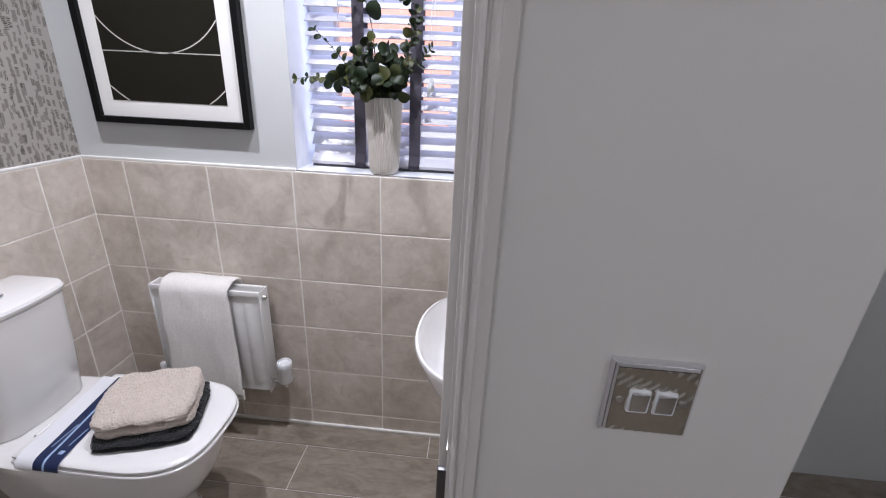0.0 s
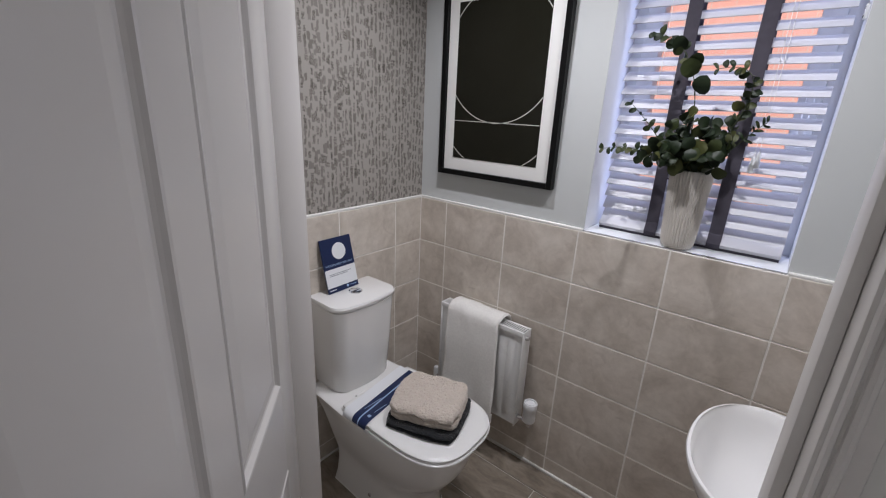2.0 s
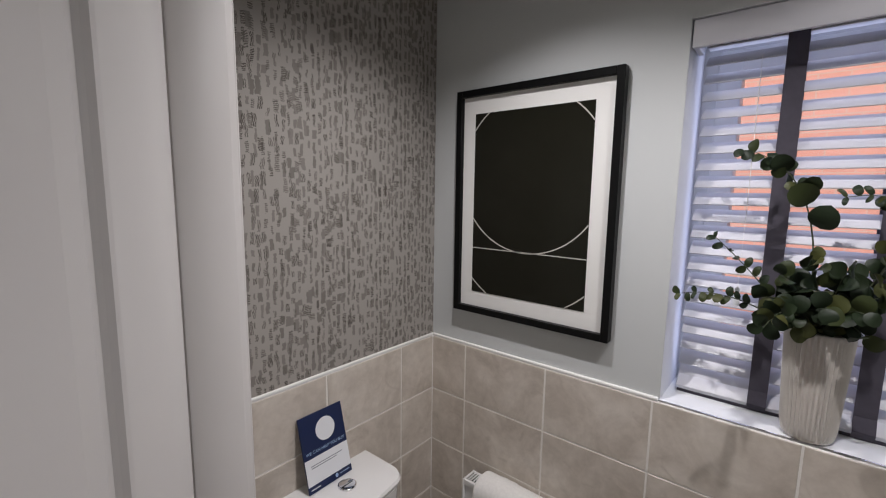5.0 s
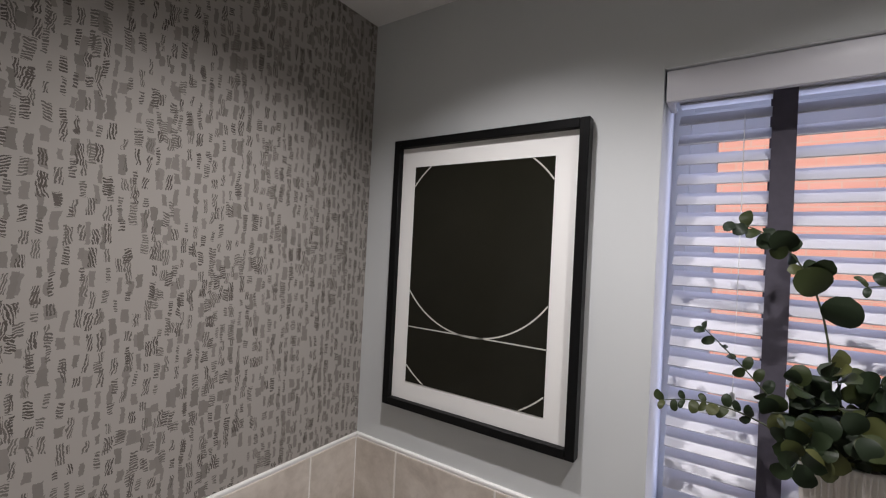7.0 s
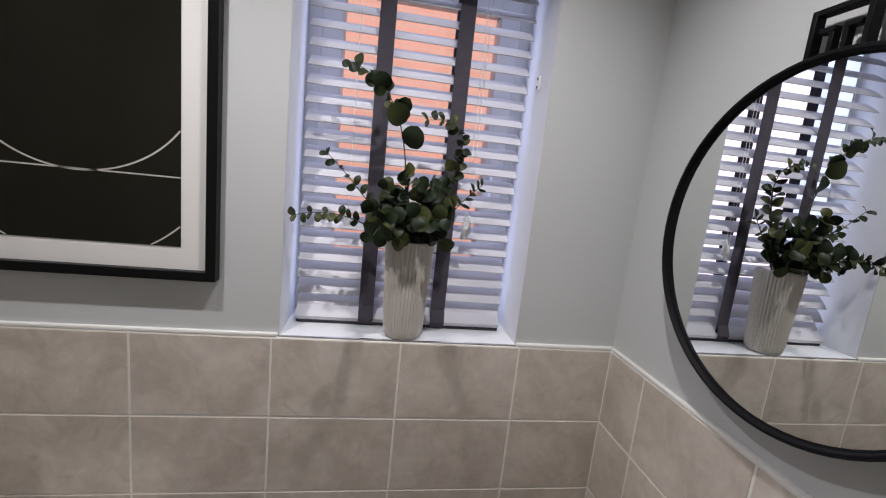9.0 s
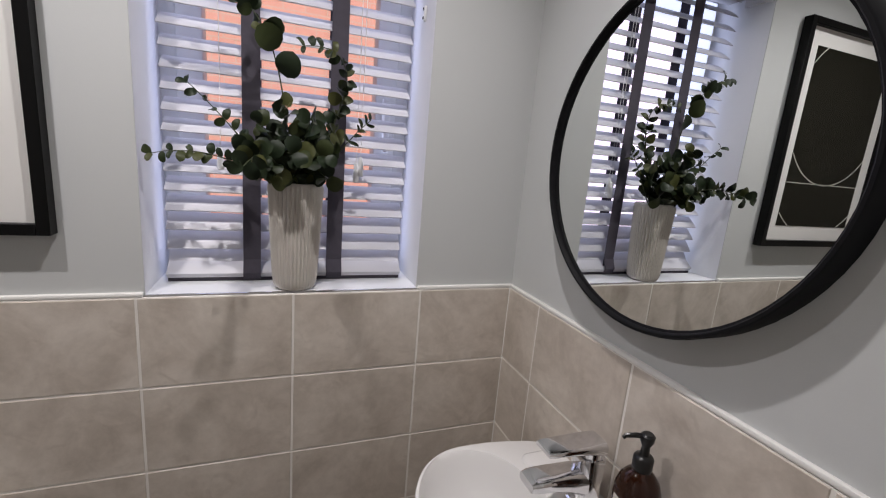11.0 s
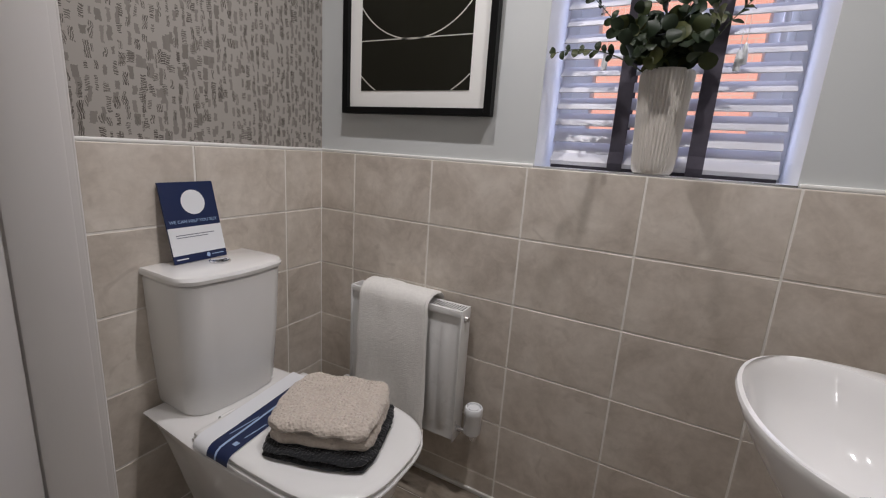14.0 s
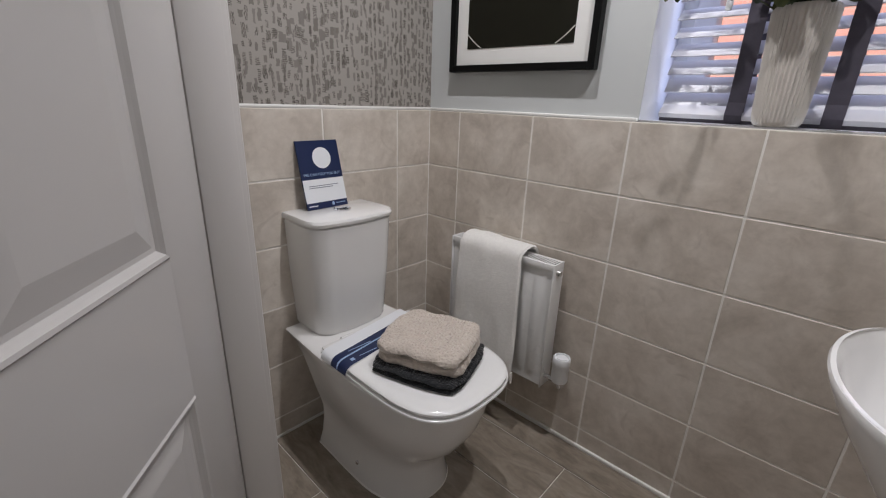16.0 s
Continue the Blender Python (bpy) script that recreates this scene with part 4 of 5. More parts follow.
def soap():
    cx, cy, z = 1.574, BY - 0.108, BZ + 0.0081
    d = thing("soap_dispenser", "amber glass soap pump bottle with a pale label and black pump", "soap bottle", (cx, cy, z))
    d.scale = (0.95, 0.95, 1.13)
    part("bottle", lathe(0, 0, [(0.030, 0.0), (0.0355, 0.004), (0.037, 0.012), (0.037, 0.098), (0.036, 0.110), (0.031, 0.124), (0.022, 0.134), (0.0155, 0.139), (0.0145, 0.146)], 40), AMBER, d, "amber glass bottle")
    part("liquid_soap", lathe(0, 0, [(0.028, 0.0035), (0.0335, 0.008), (0.0345, 0.014), (0.0345, 0.092)], 32), SOAP, d, "dark liquid soap")
    q = radians(SOAPTURN)
    arc = []
    for h in (0.030, 0.100):
        arc.append([Vector((r * math.cos(q + a), r * math.sin(q + a), h)) for r, rng in ((0.0374, range(-10, 11)), (0.0371, range(10, -11, -1))) for a in (radians(4.9 * k) for k in rng)])
    lab = part("label", loft(arc), LABEL, d, "off-white paper label")
    for h, a0, a1, t in ((0.084, -30, 22, 0.0014), (0.079, -26, 10, 0.0010), (0.066, -38, -22, 0.0022), (0.060, -38, -12, 0.0010), (0.057, -38, -18, 0.0010)):
        bar = [[Vector((0.0376 * math.cos(q + radians(a)), 0.0376 * math.sin(q + radians(a)), h + s * t)) for a in range(a0, a1 + 1, 4)] for s in (-0.5, 0.5)]
        part("print_line", loft(bar, cap=False, closed=False), INK, lab)
    part("collar", lathe(0, 0, [(0.0150, 0.140), (0.0160, 0.142), (0.0160, 0.158), (0.0140, 0.161), (0.008, 0.163)], 24), PUMP, d, "black screw collar")
    pump = part("pump", lathe(0, 0, [(0.0075, 0.163), (0.0065, 0.176), (0.011, 0.184), (0.0115, 0.192), (0.008, 0.195)], 18), PUMP, d, "black pump head")
    v = Vector((math.cos(radians(160)), math.sin(radians(160)), 0))
    part("nozzle", tube([Vector((0, 0, 0.190)), v * 0.020 + Vector((0, 0, 0.1915)), v * 0.036 + Vector((0, 0, 0.190)), v * 0.040 + Vector((0, 0, 0.186))], 0.0042, 8, 0.7), PUMP, pump)


soap()


# ---- toilet ----
TY = -0.491


def toilet():
    d = thing("toilet", "white ceramic close-coupled toilet with closed lid", "toilet", (0, TY, 0))

    def pan(x0, x1, half, z, sq=2.6, n=44, back=0.6):
        """A loop from a flat back at x0 to a rounded nose at x1."""
        pts = []
        xm = x0 + (x1 - x0) * 0.52
        for i in range(n + 1):
            a = -math.pi / 2 + math.pi * i / n
            ca, sa = math.cos(a), math.sin(a)
            pts.append(Vector((xm + (x1 - xm) * abs(ca) ** (2 / sq), half * math.copysign(abs(sa) ** (2 / sq), sa), z)))
        for u, k in ((0.7, 1.0), (0.35, 0.5 + back / 2), (0.0, back)):
            pts.append(Vector((x0 + (xm - x0) * u, half * k, z)))
        for u, k in ((0.0, back), (0.35, 0.5 + back / 2), (0.7, 1.0)):
            pts.append(Vector((x0 + (xm - x0) * u, -half * k, z)))
        return pts

    secs = [pan(0.128, 0.548, 0.140, 0.0, 2.3, back=0.97), pan(0.128, 0.549, 0.139, 0.012, 2.3, back=0.97), pan(0.132, 0.543, 0.130, 0.05, 2.25, back=0.96), pan(0.135, 0.545, 0.125, 0.11, 2.2, back=0.95),
            pan(0.133, 0.556, 0.126, 0.15, 2.2, back=0.94), pan(0.128, 0.592, 0.136, 0.185, 2.25, back=0.92), pan(0.122, 0.628, 0.150, 0.225, 2.35, back=0.90), pan(0.110, 0.653, 0.164, 0.275, 2.5, back=0.87), pan(0.085, 0.668, 0.175, 0.33, 2.6, back=0.85),
            pan(0.055, 0.676, 0.182, 0.375, 2.7, back=0.85), pan(0.030, 0.679, 0.186, 0.400, 2.75, back=0.90), pan(0.022, 0.678, 0.186, 0.410, 2.75, back=0.92), pan(0.025, 0.672, 0.181, 0.414, 2.75, back=0.92), pan(0.040, 0.660, 0.172, 0.4161, 2.75, back=0.92)]
    part("pan", loft(secs), CERAMIC, d, "glossy white ceramic pan")
    part("foot_seal", loft([pan(0.126, 0.5505, 0.1425, 0.0, 2.3, back=0.97), pan(0.127, 0.5495, 0.1415, 0.004, 2.3, back=0.97), pan(0.129, 0.547, 0.139, 0.006, 2.3, back=0.97)]), SEAL, d, "white sealant bead")
    for y, s in ((-0.1315, -1), (0.1315, 1)):
        q = Matrix.Translation((0.335, y * 0.99, 0.055)) @ Matrix.Rotation(radians(90 * s * -1), 4, "X")
        part("fixing_cap", loft([[q @ Vector((r * math.cos(a), r * math.sin(a), h)) for a in (2 * math.pi * k / 14 for k in range(14))] for r, h in ((0.007, -0.006), (0.007, 0.003), (0.004, 0.005))]), CHROME, d, "chrome fixing cap")

    def seat(i, z, x0=0.232):
        pts = pan(x0 + i, 0.712 - i, 0.186 - i, z, 3.0, back=0.93)
        return pts

    part("seat", loft([seat(0.012, 0.4160), seat(0.003, 0.4175), seat(0.0, 0.4200), seat(0.001, 0.4240), seat(0.005, 0.4258), seat(0.022, 0.4262)]), SEATP, d, "white plastic seat ring")
    lid = part("lid", loft([seat(0.020, 0.4263), seat(0.018, 0.4290), seat(0.006, 0.4296), seat(0.004, 0.4315), seat(0.004, 0.4375), seat(0.008, 0.4415), seat(0.022, 0.4435), seat(0.06, 0.4440)]), SEATP, d, "closed white lid")
    for y in (-0.075, 0.075):
        part("lid_hinge", tube([(0.226, y - 0.02, 0.426), (0.226, y + 0.02, 0.426)], 0.0095, 12), SEATP, d)

    def tank(x0, x1, half, z, bow):
        """A loop with a gently bowed front and generous front corners."""
        mid, r, pts = 0.006, 0.055, []
        for i in range(11):
            v = -1 + 2 * i / 10
            pts.append(Vector((x1 - bow * 0.35 * v * v, mid + (half - r) * v, z)))
        for k in range(1, 9):
            a = radians(90 * k / 8)
            pts.append(Vector((x1 - bow * 0.35 - r + r * math.cos(a), mid + half - r + r * math.sin(a), z)))
        pts += [Vector((x0, mid + half - 0.002, z)), Vector((x0, mid - half + 0.002, z))]
        for k in range(8, 0, -1):
            a = radians(90 * k / 8)
            pts.append(Vector((x1 - bow * 0.35 - r + r * math.cos(a), mid - half + r - r * math.sin(a), z)))
        return pts

    part("cistern", loft([tank(0.016, 0.176, 0.1259, 0.411, 0.020), tank(0.014, 0.184, 0.1319, 0.425, 0.022), tank(0.012, 0.196, 0.1409, 0.60, 0.025), tank(0.012, 0.203, 0.1459, 0.7660, 0.027), tank(0.014, 0.199, 0.1429, 0.7695, 0.027), tank(0.018, 0.186, 0.1319, 0.7705, 0.027)]), CERAMIC, d, "glossy white ceramic cistern")
    tl = part("cistern_lid", loft([tank(0.018, 0.186, 0.1319, 0.7708, 0.027), tank(0.018, 0.188, 0.1339, 0.7740, 0.027), tank(0.010, 0.207, 0.1509, 0.7745, 0.028), tank(0.010, 0.209, 0.1519, 0.7840, 0.028), tank(0.012, 0.205, 0.1489, 0.7915, 0.028), tank(0.022, 0.190, 0.1349, 0.7950, 0.028)]), CERAMIC, d, "ceramic cistern lid")
    ring = part("flush_button", lathe(0.108, 0.006, [(0.026, 0.7945), (0.026, 0.7990), (0.023, 0.8010), (0.021, 0.7995)], 30), CHROME, tl, "chrome dual flush button")
    bm = bmesh.new()
    add_box(bm, 0.1073, 0.1087, -0.013, 0.025, 0.7996, 0.8006)
    part("button_split", bm, SHADOWGAP, ring)


toilet()


def leaflet():
    """A small card leaning on the wall behind the cistern."""
    w, h = 0.146, 0.206
    d = thing("leaflet", "navy and white sales card leaning against the wall on the cistern", "leaflet", (0.066, -0.506, 0.7965))
    d.matrix_world = Matrix.Translation((0.066, -0.506, 0.7968)) @ Matrix.Rotation(radians(2), 4, "Z") @ Matrix.Rotation(radians(-14), 4, "Y")
    card = part("card", box(-0.004, 0, -w / 2, w / 2, 0, h), NAVY, d, "navy printed card", False)
    part("white_panel", box(0.0001, 0.0006, -w / 2 + 0.0005, w / 2 - 0.0005, 0.020, 0.090), PAPER, card, "white lower panel", False)
    bm = loft([[Vector((x, 0.008 + 0.032 * math.cos(a), 0.153 + 0.032 * math.sin(a))) for a in (2 * math.pi * k / 40 for k in range(40))] for x in (0.0001, 0.0006)])
    part("white_disc", bm, PAPER, card, "white disc", False)
    m = Matrix.Translation((0.0006, 0.0, 0.104)) @ Matrix.Rotation(radians(90), 4, "Z") @ Matrix.Rotation(radians(90), 4, "X")
    text_part("lettering", "WE CAN HELP YOU BUY", 0.0118, PALEBLUE, card, m)
    for z, y0, y1, t, mt in ((0.070, -0.055, 0.050, 0.0022, INK), (0.064, -0.055, 0.030, 0.0022, INK), (0.010, -0.066, -0.036, 0.003, PAPER), (0.011, 0.030, 0.064, 0.002, PALEBLUE)):
        part("print_line", box(0.0006, 0.0010, y0, y1, z - t / 2, z + t / 2), mt, card, "", False)
    bm = loft([[Vector((x, 0.020 + 0.005 * math.cos(a), 0.011 + 0.006 * math.sin(a))) for a in (2 * math.pi * k / 8 for k in range(8))] for x in (0.0001, 0.0008)])
    part("emblem", bm, PALEBLUE, card, "small pale emblem", False)


leaflet()


def paper_band():
    """A printed paper band lying across the lid and curling over its edge."""
    d = thing("paper_band", "navy and white printed paper band across the toilet lid", "paper band", (0, 0, 0))

    def strip(x0, x1, dz, ya=-0.34):
        rows = []
        for y, z in ((ya, 0.4446), (-0.50, 0.4448), (-0.60, 0.4452), (-0.645, 0.4464), (-0.662, 0.4455), (-0.672, 0.4405), (-0.677, 0.432), (-0.678, 0.424)):
            y, sh = y - 0.004, 0.016 - 0.14 * (y + 0.66)
            rows.append([Vector((x + sh, y, z + dz + h)) for x, h in ((x0, 0), (x1, 0), (x1, 0.0006), (x0, 0.0006))])
        return loft(rows)

    b = part("band", strip(0.246, 0.366, 0.0), PAPER, d, "white paper band")
    part("navy_stripe", strip(0.296, 0.3655, 0.0008), NAVY, b, "navy printed stripe")
    part("pale_stripe", strip(0.322, 0.3275, 0.0016), PALEBLUE, b, "pale blue line")
    for x, y0, y1 in ((0.318, -0.627, -0.547), (0.358, -0.617, -0.557)):
        part("print_line", box(x - 0.0012, x + 0.0012, y0, y1, 0.4464, 0.4472), PALEBLUE, b)
    part("emblem", box(0.354, 0.366, -0.647, -0.635, 0.4470, 0.4484, bevel=0.0004), PALEBLUE, b)


paper_band()


def folded(name, label, category, material, cx, cy, z0, w, dpt, layers, each, turn, skew, seed, slump=0.006, bobble=0.001):
    """A folded towel: bulging stacked folds with a rounded folded edge."""
    rng = random.Random(seed)
    d = thing(name, label, category, (cx, cy, z0))
    d.matrix_world = Matrix.Translation((cx, cy, z0)) @ pose(0, 0, 0, 0, 0, turn)
    for k in range(layers):
        bm = bmesh.new()
        nx, ny = 88, 88
        grid = {}
        ox, oy = rng.uniform(-skew, skew), rng.uniform(-skew, skew)
        for side in (0, 1):
            for i in range(nx + 1):
                for j in range(ny + 1):
                    u, v = -1 + 2 * i / nx, -1 + 2 * j / ny
                    e = max(abs(u), abs(v))
                    edge = math.sqrt(max(0.0, 1 - max(0, (e - 0.72) / 0.28) ** 2.2))
                    su, sv = u * (1 - 0.11 * abs(v) ** 4), v * (1 - 0.11 * abs(u) ** 4)
                    n = noise.noise(Vector((u * 2.2 + seed, v * 2.2, k * 3.1)))
                    n2 = noise.noise(Vector((u * 9 + seed, v * 9, k * 5.1)))
                    mid = each * (k + 0.5) + slump * n * (k + 1) / layers - 0.25 * slump * (u * u + v * v)
                    z = mid + (1 if side else -1) * each * 0.53 * edge + (0.25 * slump * n2 * edge if side else 0)
                    px, py = u * w / 2 / 0.0085, v * dpt / 2 / 0.0085
                    knot = abs(math.sin(math.pi * px) * math.sin(math.pi * (py + 0.5 * (math.floor(px) % 2))))
                    z += (bobble if side else -0.3 * bobble) * (knot - 0.4) * edge * (1 + 0.5 * n2)
                    z = max(z, 0.0005 if k == 0 else 0)
                    grid[side, i, j] = bm.verts.new((ox + su * w / 2 + 0.003 * n2, oy + sv * dpt / 2 + 0.9 * slump * n, z))
        for side in (0, 1):
            for i in range(nx):
                for j in range(ny):
                    bm.faces.new((grid[side, i, j], grid[side, i + 1, j], grid[side, i + 1, j + 1], grid[side, i, j + 1]))
        bmesh.ops.remove_doubles(bm, verts=bm.verts[:], dist=0.0004)
        part("fold", bm, material, d)
    return d


folded("folded_towel", "folded charcoal towel on the toilet lid", "towel", TOWELD, 0.511, -0.490, 0.4462, 0.258, 0.250, 2, 0.014, 19, 0.004, 3, bobble=0.0022)
folded("folded_towel", "folded oatmeal textured towel on a charcoal towel", "towel", TOWELB, 0.510, -0.487, 0.4745, 0.246, 0.224, 2, 0.031, 22, 0.008, 8, 0.010, 0.0036)


# ---- radiator and its towel ----
RX0, RX1, RZ0, RZ1, RY0, RY1 = 0.226, 0.644, 0.216, 0.662, -0.098, -0.034


def radiator():
    d = thing("radiator", "white steel panel radiator fixed to the tiled wall", "radiator", (RX0, RY1, RZ0))
    inv = Matrix.Translation((-RX0, -RY1, -RZ0))

    def piece(name, bm, material=ENAMEL, label="", parent=None):
        bm.transform(inv)
        return part(name, bm, material, parent or d, label)

    n = 8
    pitch = (RX1 - RX0 - 0.05) / n
    pts = [(RX0 + 0.003, 0.0)]
    for k in range(n):
        a = RX0 + 0.025 + pitch * k
        pts += [(a + 0.004, 0.0), (a + 0.012, 0.007), (a + pitch - 0.012, 0.007), (a + pitch - 0.004, 0.0)]
    pts.append((RX1 - 0.003, 0.0))
    rows = []
    zs = [(RZ0 + 0.010, 0.0), (RZ0 + 0.045, 0.0), (RZ0 + 0.062, 1.0), (RZ1 - 0.072, 1.0), (RZ1 - 0.055, 0.0), (RZ1 - 0.022, 0.0)]
    bm = bmesh.new()
    grid = [[bm.verts.new((px, RY0 + 0.008 - h * k, z)) for px, h in pts] for z, k in zs]
    for a, b in zip(grid, grid[1:]):
        for i in range(len(pts) - 1):
            bm.faces.new((a[i], a[i + 1], b[i + 1], b[i]))
    piece("front_panel", bm, label="ribbed steel front panel")
    piece("back_panel", box(RX0 + 0.01, RX1 - 0.01, RY1 - 0.012, RY1 - 0.002, RZ0 + 0.01, RZ1 - 0.02, bevel=0.003))
    for a, b in ((RX0, RX0 + 0.004), (RX1 - 0.004, RX1)):
        piece("side_cover", box(a, b, RY0, RY1, RZ0 + 0.006, RZ1, bevel=0.0015), label="white steel side cover")
    top = bmesh.new()
    add_box(top, RX0 + 0.004, RX1 - 0.004, RY0 + 0.001, RY0 + 0.011, RZ1 - 0.022, RZ1 - 0.001, 0.002)
    add_box(top, RX0 + 0.004, RX1 - 0.004, RY1 - 0.012, RY1 - 0.001, RZ1 - 0.022, RZ1 - 0.001, 0.002)
    xk = RX0 + 0.004
    while xk < RX1 - 0.006:
        add_box(top, xk, xk + 0.0035, RY0 + 0.010, RY1 - 0.011, RZ1 - 0.004, RZ1 - 0.001)
        xk += 0.0095
    piece("top_grille", top, label="slotted steel top grille")
    # Dark sheet under the slots, painting the shade between the panels.
    piece("grille_shadow", box(RX0 + 0.004, RX1 - 0.004, RY0 + 0.011, RY1 - 0.012, RZ1 - 0.030, RZ1 - 0.026), SHADOWGAP, "dark sheet standing in for shade below the grille")
    piece("bleed_valve", tube([(RX1 - 0.002, RY0 + 0.026, RZ1 - 0.030), (RX1 + 0.006, RY0 + 0.026, RZ1 - 0.030), (RX1 + 0.012, RY0 + 0.026, RZ1 - 0.030)], 0.010, 12, 0.8), STEEL, "metal bleed valve")
    y = RY0 + 0.024
    piece("tail_pipe", tube([(RX1 - 0.012, y, 0.262), (0.698, y, 0.262)], 0.009, 12), CHROME, "chrome valve tail")
    piece("feed_pipe", tube([(0.698, y, 0.280), (0.698, y, 0.246), (0.698, y + 0.010, 0.234), (0.694, -0.002, 0.232)], 0.0085, 12), CHROME, "chrome feed pipe")
    bm = lathe(0.698, y, [(0.014, 0.262), (0.025, 0.268), (0.0270, 0.276), (0.0268, 0.328), (0.0285, 0.331), (0.0285, 0.352), (0.026, 0.357), (0.023, 0.3575), (0.021, 0.349), (0.0165, 0.348), (0.016, 0.355), (0.005, 0.356)], 28)
    head = piece("thermostatic_valve", bm, UPVC, "white thermostatic valve head")
    piece("tail_pipe", tube([(RX0 + 0.012, y, 0.262), (RX0 - 0.028, y, 0.262)], 0.009, 12), CHROME, "chrome valve tail")
    piece("lockshield_valve", lathe(RX0 - 0.030, y, [(0.012, 0.252), (0.013, 0.256), (0.013, 0.296), (0.010, 0.300)], 18), UPVC, "white lockshield cap")
    piece("feed_pipe", tube([(RX0 - 0.030, y, 0.256), (RX0 - 0.030, y + 0.012, 0.248), (RX0 - 0.030, -0.002, 0.246)], 0.0085, 12), CHROME, "chrome feed pipe")


radiator()


def hung_towel():
    d = thing("hand_towel", "white terry hand towel hung over the radiator", "towel", (0.4, RY0, RZ1))
    inv = Matrix.Translation((-0.4, -RY0, -RZ1))
    x0, x1 = 0.283, 0.540
    path = [(RY0 - 0.031, 0.250)] + [(RY0 - 0.016 - 0.016 * (1 - k / 16) - 0.002 * math.sin(0.7 * k), 0.250 + (RZ1 - 0.258) * k / 16) for k in range(1, 17)]
    for k in range(1, 9):
        a = radians(180 - 180 * k / 8)
        mid, half = (RY0 + RY1) / 2 - 0.002, (RY1 - RY0) / 2 + 0.011
        path.append((mid + half * math.cos(a), RZ1 - 0.004 + 0.024 * math.sin(a)))
    path += [(RY1 + 0.010, RZ1 - 0.03), (RY1 + 0.011, RZ1 - 0.12)]
    nx = 44
    bm = bmesh.new()
    grids = []
    for off in (0.0, 0.0120):
        g = []
        for k, (y, z) in enumerate(path):
            a, b = path[max(0, k - 1)], path[min(len(path) - 1, k + 1)]
            t = Vector((b[0] - a[0], b[1] - a[1])).normalized()
            nrm = Vector((-t.y, t.x))
            row = []
            for i in range(nx + 1):
                u = i / nx
                nn = noise.noise(Vector((u * 4, k * 0.25, 1.3)))
                wave = 0.0045 * math.sin(u * 9 + 0.12 * k) * max(0, 1 - k / 14) + 0.006 * nn + 0.0022 * noise.noise(Vector((u * 13, k * 1.1, 4.2)))
                roll = math.sqrt(max(0, 1 - max(0, abs(2 * u - 1) - 0.93) ** 2 / 0.07 ** 2))
                o = (off - 0.006) * roll + 0.006 + max(0, wave)
                lean = 0.022 * max(0, 1 - k / 17)
                row.append(bm.verts.new((x0 + (x1 - x0) * u + lean * (u - 0.2) + 0.003 * noise.noise(Vector((k * 0.4, u, 7))), y + nrm.x * o, z + nrm.y * o - 0.012 * u * max(0, 1 - k / 17))))
            g.append(row)
        grids.append(g)
    m = len(path)
    for g in grids:
        for k in range(m - 1):
            for i in range(nx):
                bm.faces.new((g[k][i], g[k][i + 1], g[k + 1][i + 1], g[k + 1][i]))
    a, b = grids
    for k in range(m - 1):
        for i in (0, nx):
            bm.faces.new((a[k][i], a[k + 1][i], b[k + 1][i], b[k][i]))
    for i in range(nx):
        for k in (0, m - 1):
            bm.faces.new((a[k][i], a[k][i + 1], b[k][i + 1], b[k][i]))
    bm.transform(inv)
    part("terry_cloth", bm, TOWELW, d)
    bm = bmesh.new()
    for i in range(26):
        x = x0 + (x1 + 0.02 - x0) * (i + 0.5) / 26
        add_box(bm, x - 0.0022, x + 0.0022, RY0 - 0.044, RY0 - 0.035, 0.226 + random.uniform(-0.004, 0.004) - 0.012 * i / 26, 0.256)
    bm.transform(inv)
    part("fringe", bm, TOWELW, d, "short white fringe", False)


hung_towel()


# ---- vase and eucalyptus ----
VX, VY, VZ = 1.072, 0.034, TOP + 0.0035


def vase():
    d = thing("vase", "pale ribbed stoneware cylinder vase on the window sill", "vase", (VX, VY, VZ))
    prof = [(0.040, 0.0, 0), (0.0455, 0.004, 0), (0.0485, 0.012, 0.4), (0.0500, 0.03, 1), (0.0545, 0.12, 1), (0.0585, 0.20, 1), (0.0600, 0.232, 1), (0.0600, 0.240, 0.3), (0.058, 0.243, 0), (0.054, 0.240, 0), (0.051, 0.20, 0), (0.042, 0.02, 0)]
    part("body", loft([circle(0, 0, z, r - 0.0014, 240, 40, 0.0019 * k) for r, z, k in prof]), VASE, d, "ribbed glazed body")
    part("rim", loft([circle(0, 0, z, r, 64) for r, z in ((0.0535, 0.2395), (0.0565, 0.2395), (0.0572, 0.2418), (0.0560, 0.2438), (0.0545, 0.2438))]), VASE, d, "smooth glazed rim")


vase()


